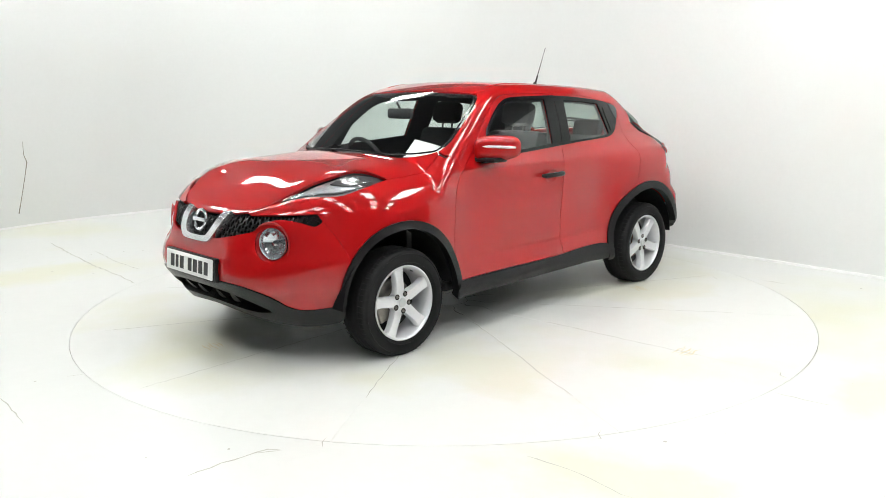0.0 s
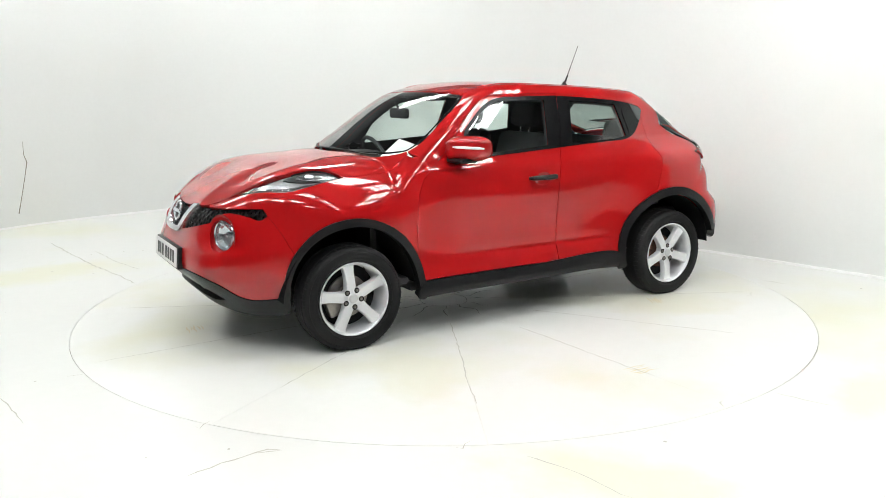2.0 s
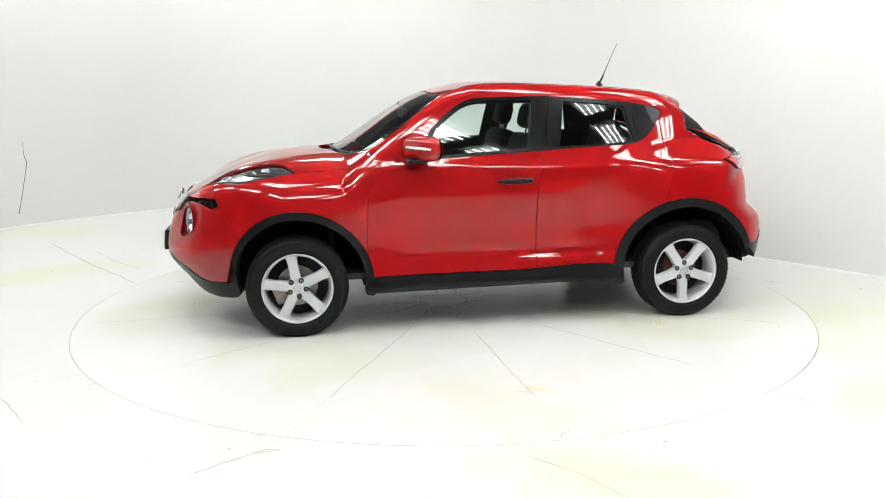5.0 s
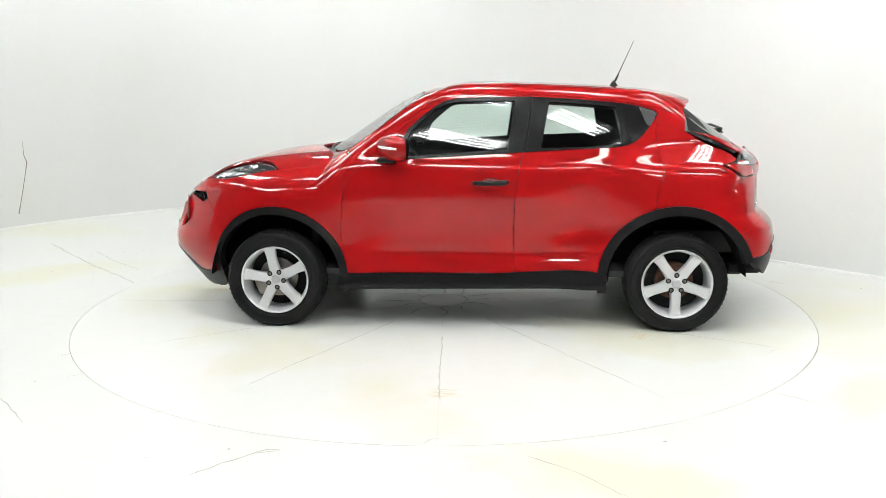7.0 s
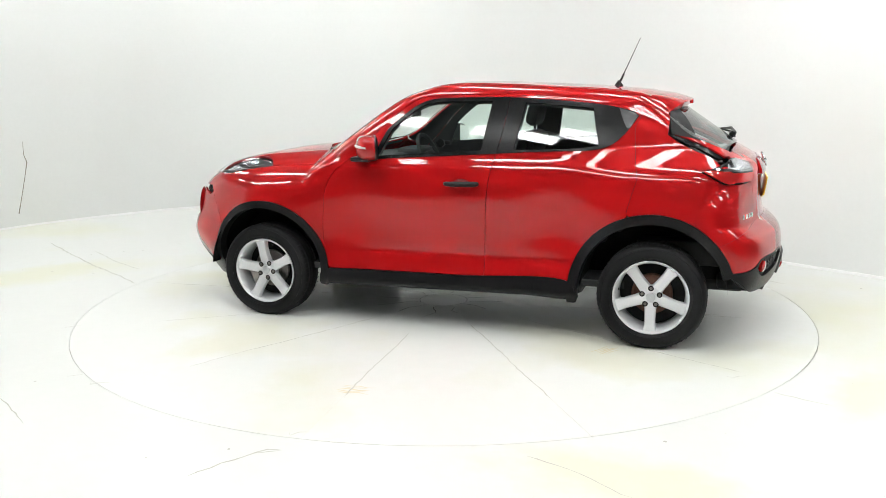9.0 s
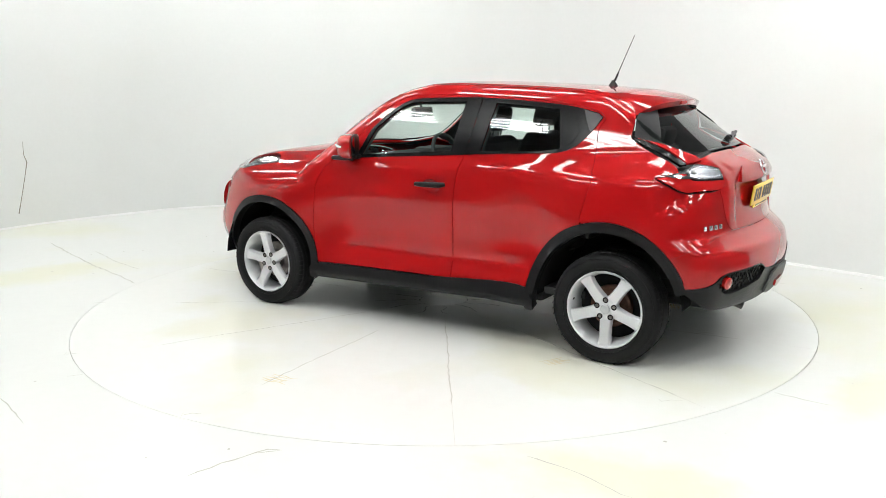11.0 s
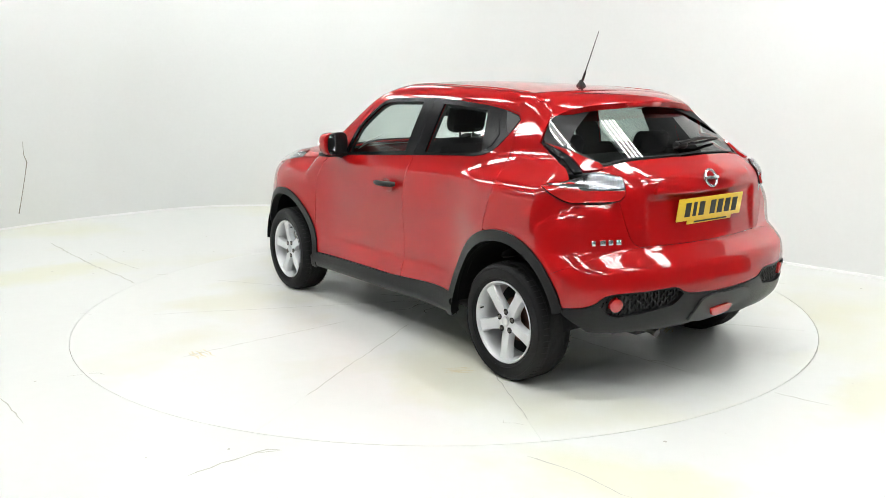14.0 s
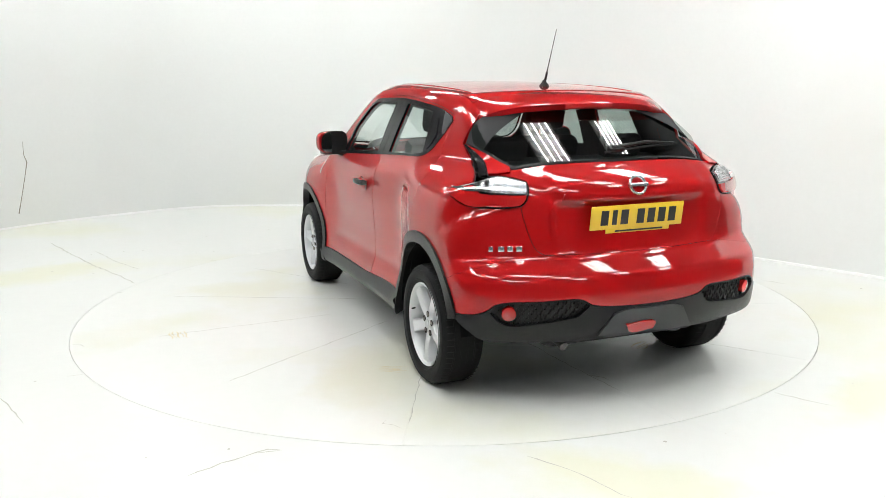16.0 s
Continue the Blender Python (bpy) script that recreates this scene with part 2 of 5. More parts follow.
def loop(*arcs, step=.015):
    """A closed outline: each arc is a smooth run, arcs meet in corners."""
    out, n = [], len(arcs)
    for i, a in enumerate(arcs):
        a = list(a) + [arcs[(i + 1) % n][0]]
        out.append(spline(a, step)[:-1])
    return np.vstack(out)


def ring(cx, cz, r, n=40, rz=None):
    w = np.linspace(0, 2 * math.pi, n, endpoint=False)
    return np.stack([cx + r * np.cos(w), cz + (rz or r) * np.sin(w)], -1)


def inside(poly, q):
    x, y = q[:, 0], q[:, 1]
    hit = np.zeros(len(q), bool)
    for (x0, y0), (x1, y1) in zip(poly, np.roll(poly, -1, 0)):
        c = (y0 > y) != (y1 > y)
        hit ^= c & (x < x0 + (y - y0) * (x1 - x0) / (y1 - y0 + 1e-15))
    return hit


def shrink(poly, d):
    a = np.roll(poly, 1, 0)
    b = np.roll(poly, -1, 0)
    t = b - a
    n = np.stack([-t[:, 1], t[:, 0]], -1) / (np.linalg.norm(t, axis=1, keepdims=True) + 1e-12)
    area = np.sum(poly[:, 0] * np.roll(poly[:, 1], -1) - poly[:, 1] * np.roll(poly[:, 0], -1))
    return poly + n * d * (1 if area > 0 else -1)


def fill(outer, holes, step):
    """Triangles over an outline with holes."""
    lo, hi = outer.min(0), outer.max(0)
    gx, gy = np.meshgrid(np.arange(lo[0], hi[0], step), np.arange(lo[1], hi[1], step * .87))
    gx = gx + (np.arange(gx.shape[0]) % 2)[:, None] * step / 2
    g = np.stack([gx.ravel(), gy.ravel()], -1)
    keep = inside(outer, g)
    for h in holes:
        keep &= ~inside(h, g)
    g = g[keep]
    rim = np.vstack([outer, *holes])
    if len(g):
        near = np.full(len(g), 9.0)
        for r in rim:
            near = np.minimum(near, ((g - r) ** 2).sum(1))
        g = g[near > (step * .45) ** 2]
    pts = np.vstack([rim, g])
    edges, at = [], 0
    for h in (outer, *holes):
        edges += [(at + i, at + (i + 1) % len(h)) for i in range(len(h))]
        at += len(h)
    from mathutils.geometry import delaunay_2d_cdt
    v, _, f, _, _, _ = delaunay_2d_cdt([Vector(p) for p in pts], edges, [], 0, 1e-6)
    v = np.array([tuple(p) for p in v])
    f = np.array([tuple(t) for t in f if len(t) == 3])
    c = v[f].mean(1)
    keep = inside(outer, c)
    for h in holes:
        keep &= ~inside(h, c)
    return v, f[keep]


def evened(p, n, axis):
    """Replaces points by one smooth polynomial sheet, height along axis; for glass."""
    i, j = [k for k in range(3) if k != axis]
    a, b = p[:, i] - p[:, i].mean(), p[:, j] - p[:, j].mean()
    a, b = a / np.abs(a).max(), b / np.abs(b).max()
    sa, sb = np.abs(p[:, i] - p[:, i].mean()).max(), np.abs(p[:, j] - p[:, j].mean()).max()
    terms = [(k, m) for k in range(5) for m in range(5) if k + m <= (4 if axis == 2 else 2 if axis == 1 else 3)]
    if axis == 0:
        terms = [(0, 0), (2, 0), (0, 1), (0, 2)]
    A = np.stack([a ** k * b ** m for k, m in terms], -1)
    c = np.linalg.lstsq(A, p[:, axis], rcond=None)[0]
    q, g = p.copy(), np.zeros_like(p)
    q[:, axis] = A @ c
    g[:, axis] = 1
    g[:, i] = -sum(c[t] * k * a ** max(k - 1, 0) * b ** m for t, (k, m) in enumerate(terms)) / sa
    g[:, j] = -sum(c[t] * m * b ** max(m - 1, 0) * a ** k for t, (k, m) in enumerate(terms)) / sb
    g /= np.linalg.norm(g, axis=1, keepdims=True)
    g *= np.where((g * n).sum(1) < 0, -1, 1)[:, None]
    return q, g


def surface(lift_to, outer, holes=(), step=.03, gap=.002, lift=0.0, depth=.014, bulge=None, even=None, tilt=None):
    """Vertices, faces and normals of a panel laid on the body, with edges turned in."""
    if gap:
        outer, holes = shrink(outer, gap), [shrink(h, -gap) for h in holes]
    v, f = fill(outer, holes, step)
    p = lift_to(v)
    n = slope(p)
    if even is not None:
        p, n = evened(p, n, even)
    p = p + n * lift
    if bulge is not None:
        p = p + n * bulge(v)[:, None]
    if tilt is not None:
        up = np.array([0, 0, 1.0]) - n * n[:, 2:3]
        n = n - up * tilt(v)[:, None]
        n = n / np.linalg.norm(n, axis=1, keepdims=True)
    t = p[f]
    flip = (np.cross(t[:, 1] - t[:, 0], t[:, 2] - t[:, 0]) * n[f].mean(1)).sum(1) < 0
    f = np.where(flip[:, None], f[:, ::-1], f)
    if not depth:
        return p, [tuple(x) for x in f], n
    count = {}
    for a, b, c in f:
        for e in ((a, b), (b, c), (c, a)):
            k = (min(e), max(e))
            count[k] = None if k in count else e
    verts, norms, faces = [p], [n], [tuple(x) for x in f]
    at = len(p)
    extra, en = [], []
    for e in count.values():
        if e is None:
            continue
        a, b = e
        out = np.cross(p[b] - p[a], n[a])
        out = out / (np.linalg.norm(out) + 1e-12)
        extra += [p[a], p[b], p[b] - n[b] * depth, p[a] - n[a] * depth]
        en += [out] * 4
        faces.append((at, at + 3, at + 2, at + 1))
        at += 4
    return np.vstack([p, np.array(extra)]), faces, np.vstack([n, np.array(en)])


def panel(name, chart_of, outer, mat, parent, label="", holes=(), both=False, **how):
    """A body panel as one mesh; both: also its mirror image on the right-hand side."""
    v, f, n = surface(chart_of, outer, holes, **how)
    made = [mesh_object(name, v, f, mat, parent, label, normals=n)]
    if both:
        m = np.array([1, -1, 1])
        made.append(mesh_object(name, v * m, [x[::-1] for x in f], mat, both if both is not True else parent, label, normals=n * m))
    return made


def nose(half):
    """Completes a half outline across the nose; points run from the middle round and back to the middle."""
    h = np.asarray(half, float)
    m = h[::-1].copy()
    m[:, 0] = 2 * END - m[:, 0]
    return np.vstack([h, m[1:-1] if abs(h[0, 0] - END) < 1e-4 and abs(h[-1, 0] - END) < 1e-4 else m])


def rear(half):
    h = np.asarray(half, float)
    m = h[::-1].copy()
    m[:, 0] = -2 * END - m[:, 0]
    return np.vstack([h, m[1:-1] if abs(h[0, 0] + END) < 1e-4 and abs(h[-1, 0] + END) < 1e-4 else m])


def middle(half):
    h = np.asarray(half, float)
    m = h[::-1].copy()
    m[:, 1] *= -1
    return np.vstack([h, m[1:-1] if abs(h[0, 1]) < 1e-4 and abs(h[-1, 1]) < 1e-4 else m])


# ---- the hall ----
RADIUS = 2.4755
HEIGHT = 4.0
WALL_TOP = 2.75
# plan of the white cove, from the slanted wall round the back to the left
COVE = [(4.75, -.84), (3.8, .19), (2.9, 1.18), (2.1, 2.05), (1.2, 3.0), (.35, 3.8), (-.5, 4.42), (-1.4, 4.8), (-2.2, 4.89), (-2.9, 4.86), (-3.4, 4.66), (-3.8, 4.33), (-4.3, 3.85),
        (-4.75, 3.3), (-5.1, 2.6), (-5.3, 1.8), (-5.4, .8), (-5.4, -.4), (-5.4, -1.6)]


def build_hall():
    cove = spline(COVE, .12)
    plan = np.vstack([cove, [(-5.4, -7.5), (6.3, -7.5), (6.3, -.84)]])
    out = shrink(plan, -.15)
    n, k = len(plan), len(cove)
    runs = [("wall_back", list(range(k)), WHITE, "smooth white painted studio wall curving round the turntable"), ("wall_upper", list(range(k)), DARKWALL, "dark grey hall wall above the studio cove"), ("wall_left", [k - 1, k], DARKWALL, "dark grey hall wall behind the studio"),
            ("wall_behind", [k, k + 1], DARKWALL, "dark grey hall wall behind the studio"), ("wall_right", [k + 1, k + 2, 0], DARKWALL, "dark grey hall wall behind the studio")]
    for name, idx, mat, label in runs:
        verts, faces = [], []
        lo, hi = (WALL_TOP + .002 if name == "wall_upper" else 0), (WALL_TOP if name == "wall_back" else HEIGHT)
        for i in idx:
            for q in (plan[i], out[i]):
                verts += [(*q, lo), (*q, hi)]
        for j in range(len(idx) - 1):
            a, b = 4 * j, 4 * j + 4
            faces += [(a, b, b + 1, a + 1), (a + 2, a + 3, b + 3, b + 2), (a + 1, b + 1, b + 3, a + 3), (a, a + 2, b + 2, b)]
        ob = mesh_object(name, verts, faces, mat)
        if len(idx) > 5:
            ob.data.polygons.foreach_set("use_smooth", [True] * len(ob.data.polygons))
            ob.data.set_sharp_from_angle(angle=radians(40))
        tagged(ob, label, "wall", kind="structure")
    # thin painted edge strip at the foot of the slanted wall
    inner = shrink(plan, .012)
    verts, faces = [], []
    m = k - 24
    for i in range(m):
        verts += [(*inner[i], 0), (*inner[i], .02), (*plan[i], .02)]
    for i in range(m - 1):
        a, b = 3 * i, 3 * i + 3
        faces += [(a, b, b + 1, a + 1), (a + 1, b + 1, b + 2, a + 2)]
    tagged(mesh_object("baseboard", verts, faces, EDGE), "thin bright white strip where wall meets floor", "trim", kind="structure")
    PLAN = [tuple(q) for q in plan]
    # the fixed floor round the turntable
    verts, faces = [], []
    m = 128
    for i in range(m):
        w = 2 * math.pi * i / m
        c, s = math.cos(w), math.sin(w)
        verts += [((RADIUS + .0038) * c, (RADIUS + .0038) * s, 0), ((RADIUS + .0038) * c, (RADIUS + .0038) * s, -.05), (4.0 * c, 4.0 * s, 0), (12 * c, 12 * s, 0)]
    for i in range(m):
        a, b = 4 * i, 4 * ((i + 1) % m)
        faces += [(a, a + 2, b + 2, b), (a + 2, a + 3, b + 3, b + 2), (a + 1, a, b, b + 1)]
    tagged(mesh_object("floor", verts, faces, FLOOR), "glossy white painted concrete floor with yellowish stains", "floor", kind="structure")
    pit = lathe([(.001, -.049), (RADIUS + .02, -.049)], 96, "z")
    tagged(part("turntable_pit", pit, SEAM), "dark pit under the turntable", "floor", kind="structure")
    # ceiling
    verts = [(*p, HEIGHT) for p in PLAN] + [(*p, HEIGHT + .1) for p in PLAN]
    faces = [tuple(range(n)), tuple(range(2 * n - 1, n - 1, -1))]
    tagged(mesh_object("ceiling", verts, faces, CEILING), "grey hall ceiling", "ceiling", kind="structure")


def tube_bank(x, y, turn, length, count):
    """A ceiling luminaire with open fluorescent tubes."""
    bank = new("ceiling_light")
    bank.matrix_basis = pose(x, y, HEIGHT - .12, 0, 0, turn)
    half = .115 * count / 2 + .03
    part("housing", box((-length / 2 - .04, -half, .03), (length / 2 + .04, half, .12), .01), WHITE_METAL, bank)
    for i in range(count):
        o = (i - (count - 1) / 2) * .115
        part("tube", tube([(-length / 2, o, 0), (length / 2, o, 0)], .015, 8), TUBE, bank, "glowing fluorescent tube")
    tagged(bank, "white ceiling luminaire with bare fluorescent tubes", "ceiling light", "ceiling lights")
    return bank


def ribbon(points, width, z, seed):
    """A thin uneven line on the floor, as verts and faces."""
    rng = random.Random(seed)
    p = spline(points, .05)
    if len(p) < 2:
        p = np.array(points, float)
    d = np.gradient(p, axis=0)
    d /= np.linalg.norm(d, axis=1, keepdims=True) + 1e-9
    e = np.stack([-d[:, 1], d[:, 0]], -1)
    verts, faces = [], []
    for i, (q, w) in enumerate(zip(p, e)):
        h = width * rng.uniform(.35, 1.0) / 2 * (1 if 0 < i < len(p) - 1 else .2)
        j = rng.uniform(-1, 1) * width * .8
        verts += [(*(q + w * (j - h)), z), (*(q + w * (j + h)), z)]
    faces = [(2 * i, 2 * i + 2, 2 * i + 3, 2 * i + 1) for i in range(len(p) - 1)]
    return verts, faces


def build_turntable():
    t = new("turntable")
    tagged(t, "white painted round turntable of twelve plates, cracked and stained", "turntable", kind="structure")
    part("deck_bed", lathe([(.001, -.004), (RADIUS - .003, -.004), (RADIUS - .003, -.04)], 96, "z"), BED, t, "grey filler showing in the joints", smooth=False)
    hub = .17
    part("hub_plate", lathe([(.001, 0), (hub - .003, 0), (hub - .002, -.0035)], 48, "z"), DISC, t, "round middle plate with a cracked rim", smooth=False)
    for k in range(12):
        verts, m = [], 16
        gap = (.0004, .0007, .0003, .0006, .0004, .0006)[k % 6]
        for r in (hub, hub + .04, .9, 1.7, RADIUS):
            for i in range(m + 1):
                a = radians(3.6 + 30 * k) + gap / r + (radians(30) - 2 * gap / r) * i / m
                verts.append((r * math.cos(a), r * math.sin(a), 0))
        n = m + 1
        faces = [(r * n + i, (r + 1) * n + i, (r + 1) * n + i + 1, r * n + i + 1) for r in range(4) for i in range(m)]
        edge = [r * n for r in range(5)] + [4 * n + i for i in range(1, n)] + [r * n + m for r in (3, 2, 1, 0)] + [i for i in range(m - 1, 0, -1)]
        base = len(verts)
        verts += [(verts[i][0], verts[i][1], -.0035) for i in edge]
        faces += [(edge[j], base + j, base + (j + 1) % len(edge), edge[(j + 1) % len(edge)]) for j in range(len(edge))]
        mesh_object("deck_plate", verts, faces, DISC, t)
    # cracks round the middle plate and short ones along the joints
    rng = random.Random(5)
    polar = lambda r, a: (r * math.cos(radians(a)), r * math.sin(radians(a)))
    for k in range(12):
        a = 3.6 + 30 * k
        mesh_object("crack", *ribbon([polar(.172, a - 15), polar(.178, a - 6), polar(.172, a), polar(.18, a + 8), polar(.172, a + 15)], .006, .0008, k), CRACKDARK, t)
        mesh_object("crack", *ribbon([polar(.18, a + 3), polar(.24, a + rng.uniform(-9, 9)), polar(.32, a + rng.uniform(-8, 8)), polar(rng.uniform(.38, .5), a + rng.uniform(-3, 3))], .007, .0008, 20 + k), CRACKDARK, t)
        mesh_object("crack", *ribbon([polar(rng.uniform(.6, .9), a), polar(1.2, a + .15), polar(1.6, a - .15), polar(rng.uniform(1.9, 2.4), a + .1)], .007, .0007, 40 + k), CRACK, t)
    for r, a, b in ((2.3, 152, .16), (2.42, 61, .14), (2.4, 93, .12), (2.44, 32, .12), (1.9, 184, .2)):
        c = polar(r, a + 1)
        mesh_object("crack", *ribbon([c, (c[0] + b * .4, c[1] + .02), (c[0] + b * .6, c[1] + .07), (c[0] + b * .7, c[1] + .03)], .007, .0009, int(r * 100 + a)), CRACK, t)
    # rusty tyre scuffs
    for r, a in ((1.855, 94.2), (1.52, 147), (1.74, 352.7), (1.6, 205), (1.8, 268)):
        for i in range(5):
            q = polar(r + (i - 2) * .022, a + rng.uniform(-.4, .4))
            u = radians(a + 90)
            l = rng.uniform(.05, .09)
            mesh_object("scuff", *ribbon([(q[0] - l * math.cos(u), q[1] - l * math.sin(u)), q, (q[0] + l * math.cos(u), q[1] + l * math.sin(u))], .012, .0006, int(r * 77 + i)), SCUFF, t)
    return t


def floor_marks():
    """Cracks and chips in the fixed floor."""
    lines = [([(-1.03, -2.74), (-.93, -2.65), (-.845, -2.566), (-.80, -2.52), (-.70, -2.503)], .012), ([(-.81, -2.535), (-.76, -2.52), (-.69, -2.515)], .01), ([(-2.22, -1.884), (-2.1, -2.02), (-1.946, -2.206)], .008),
             ([(-3.94, 2.36), (-3.5, 1.8), (-3.06, 1.266), (-2.64, .816), (-2.45, .57)], .014), ([(-3.3, 1.9), (-2.9, 1.4), (-2.6, 1.1)], .009), ([(.34, -2.58), (.52, -2.72), (.62, -2.86), (.70, -2.95)], .008),
             ([(1.65, -1.88), (1.73, -1.95), (1.87, -2.067)], .008), ([(-2.02, -1.58), (-1.95, -1.54)], .008), ([(2.5, .55), (2.64, .42)], .01)]
    for i, (p, w) in enumerate(lines):
        tagged(mesh_object("floor_crack", *ribbon(p, w, .0008, 90 + i), CRACK), "fine crack in the white floor paint", "crack", "floor cracks", "structure")
    rng = random.Random(11)
    verts, faces = [], []
    for i in range(70):
        a, r = rng.uniform(0, 2 * math.pi), rng.uniform(2.52, 4.2)
        x, y, h = r * math.cos(a), r * math.sin(a), rng.uniform(.004, .011)
        m = rng.randint(4, 7)
        base = len(verts)
        verts += [(x + h * rng.uniform(.5, 1.3) * math.cos(6.283 * j / m), y + h * rng.uniform(.5, 1.3) * math.sin(6.283 * j / m), .0007) for j in range(m)]
        faces.append(tuple(range(base, base + m)))
    tagged(mesh_object("paint_chips", verts, faces, CRACK), "small chips in the white floor paint", "paint chips", kind="stuff")
    # a torn seam in the wall covering
    verts, faces = [], []
    line = [(-4.66, 3.40, .95), (-4.66, 3.40, .80), (-4.645, 3.42, .72), (-4.67, 3.39, .55), (-4.70, 3.345, .35), (-4.73, 3.30, .16)]
    for i, (x, y, z) in enumerate(line):
        h = (.002, .004, .006, .004, .004, .006)[i]
        verts += [(x - h + .02, y - .015, z), (x + h + .02, y - .015, z)]
    faces = [(2 * i, 2 * i + 1, 2 * i + 3, 2 * i + 2) for i in range(len(line) - 1)]
    tagged(mesh_object("wall_crack", verts, faces, SEAM), "thin torn seam in the white wall", "crack", kind="structure")


WHITE_METAL = material("white_enamel", (.78, .78, .78), .4)
DARKWALL = material("dark_hall_wall", (.06, .06, .062), .8, 0, 0, .2, 3)
EDGE = material("bright_edge_paint", (.90, .90, .90), .5)
BED = material("joint_filler", (.50, .49, .45), .9, 0, 0, .4, 9)
CRACKDARK = material("dark_crack", (.16, .155, .15), .9, 0, 0, .3, 30)

SCUFF = material("rust_scuff", (.74, .66, .46), .7, 0, 0, .15, 40)


def yellowed(m, spots, tint):
    """Broad uneven yellow patches in a floor paint, each an ellipse (x, y, half lengths, turn)."""
    t = m.node_tree
    base = t.nodes["Principled BSDF"].inputs["Base Color"]
    before = base.links[0].from_socket
    where = t.nodes.new("ShaderNodeTexCoord")
    n = t.nodes.new("ShaderNodeTexNoise")
    n.inputs["Scale"].default_value, n.inputs["Detail"].default_value = 4.5, 7
    t.links.new(where.outputs["Object"], n.inputs["Vector"])
    total = None
    for x, y, a, b, turn in spots:
        place = t.nodes.new("ShaderNodeMapping")
        place.vector_type = "TEXTURE"
        place.inputs["Location"].default_value = (x, y, 0)
        place.inputs["Rotation"].default_value = (0, 0, radians(turn))
        place.inputs["Scale"].default_value = (a, b, 1)
        t.links.new(where.outputs["Object"], place.inputs["Vector"])
        far = t.nodes.new("ShaderNodeVectorMath")
        far.operation = "LENGTH"
        t.links.new(place.outputs["Vector"], far.inputs[0])
        add = t.nodes.new("ShaderNodeMath")
        add.operation = "MULTIPLY_ADD"
        add.inputs[1].default_value = 1.3
        t.links.new(n.outputs["Fac"], add.inputs[0])
        t.links.new(far.outputs["Value"], add.inputs[2])
        fade = t.nodes.new("ShaderNodeMapRange")
        fade.inputs["From Min"].default_value, fade.inputs["From Max"].default_value = 1.1, 1.75
        fade.inputs["To Min"].default_value, fade.inputs["To Max"].default_value = .9, 0
        t.links.new(add.outputs["Value"], fade.inputs["Value"])
        if total is None:
            total = fade.outputs["Result"]
        else:
            most = t.nodes.new("ShaderNodeMath")
            most.operation = "MAXIMUM"
            t.links.new(total, most.inputs[0])
            t.links.new(fade.outputs["Result"], most.inputs[1])
            total = most.outputs["Value"]
    mix = t.nodes.new("ShaderNodeMix")
    mix.data_type = "RGBA"
    mix.inputs["B"].default_value = (*tint, 1)
    t.links.new(total, mix.inputs["Factor"])
    t.links.new(before, mix.inputs["A"])
    t.links.new(mix.outputs["Result"], base)


yellowed(FLOOR, [(.72, -2.82, .62, .26, -28), (1.05, -3.15, .55, .25, -20), (2.15, -1.9, .5, .2, 40), (2.75, -1.2, .38, .25, 60), (-3.4, .95, .75, .35, 50)], (.735, .735, .595))
yellowed(DISC, [(.9, 1.2, .6, .3, 70), (-1.3, .9, .5, .35, 140), (.2, -1.3, .7, .3, 10)], (.745, .74, .63))
build_hall()
floor_marks()
# rows of luminaires run along the slanted wall
# the bank at -5.3 in row -1.75 is added to brighten the left wall
for row, alongs in ((-3.75, (-3.8, -2.0, -.2, 1.6, 5.2)), (-3.25, (2.75,)), (-1.75, (-5.3, -3.8, -2.0, -.2, 1.6, 3.4, 5.2, 7.0)), (.2, (-5.0, -.2, 1.6, 3.4, 5.2)), (1.6, (-3.45, 1.95, 3.75, 5.55))):
    for along in alongs:
        tube_bank(.70 * along + .71 * row, -.71 * along + .70 * row, -45, 1.2, 4)
turntable = build_turntable()


# ---- the car: x forward, y to its left, ground at z = 0, origin midway between the axles ----
car = new("car")
tagged(car, "glossy red compact crossover car with black lower trim", "car")
AXLE, HUB = 1.265, .305


def on_wall(xy, step=.015):
    """A run of plan points on top of the body, as a run on the wall chart."""
    return [tuple(q) for q in chart(top(spline(xy, step)))]


def arch(cx, r, a0, a1, squeeze=1.0, n=30):
    """Part of a wheel-arch circle on the wall chart, angles from the car's front."""
    w = np.radians(np.linspace(a0, a1, n))
    x, z = cx + r * np.cos(w) * np.where(np.cos(w) * cx > 0, squeeze, 1), HUB + r * np.sin(w)
    y = half_width(x, z)
    return [tuple(q) for q in chart(np.stack([x, y, z], -1))]


# runs that neighbouring panels share
LAMP_LOW = [(1.862, .448), (1.75, .606), (1.612, .722), (1.46, .740), (1.25, .712)]
LAMP_TOP = [(1.862, .448), (1.72, .53), (1.55, .588), (1.39, .585), (1.32, .617), (1.25, .712)]
HOOD_SIDE = [(1.25, .712), (1.08, .712), (.93, .702), (.82, .690)]
SCREEN_SIDE = [(.80, .668), (.735, .684), (.665, .678), (.55, .647), (.41, .607), (.335, .558), (.31, .515)]
ROOF_SIDE = [(.31, .515), (.17, .548), (0, .556), (-.4, .562), (-.8, .566), (-1.08, .562), (-1.20, .555)]
FRONT_TOP = on_wall(LAMP_LOW)
DOOR_FRONT = [(.70, 1.03), (.761, .974), (.809, .876), (.826, .736), (.831, .556), (.815, .42), (.79, .352)]
DOOR_MID = [(-.257, .357), (-.255, .545), (-.261, .798), (-.279, .971), (-.31, 1.107), (-.335, 1.209), (-.355, 1.347), (-.371, 1.462)]
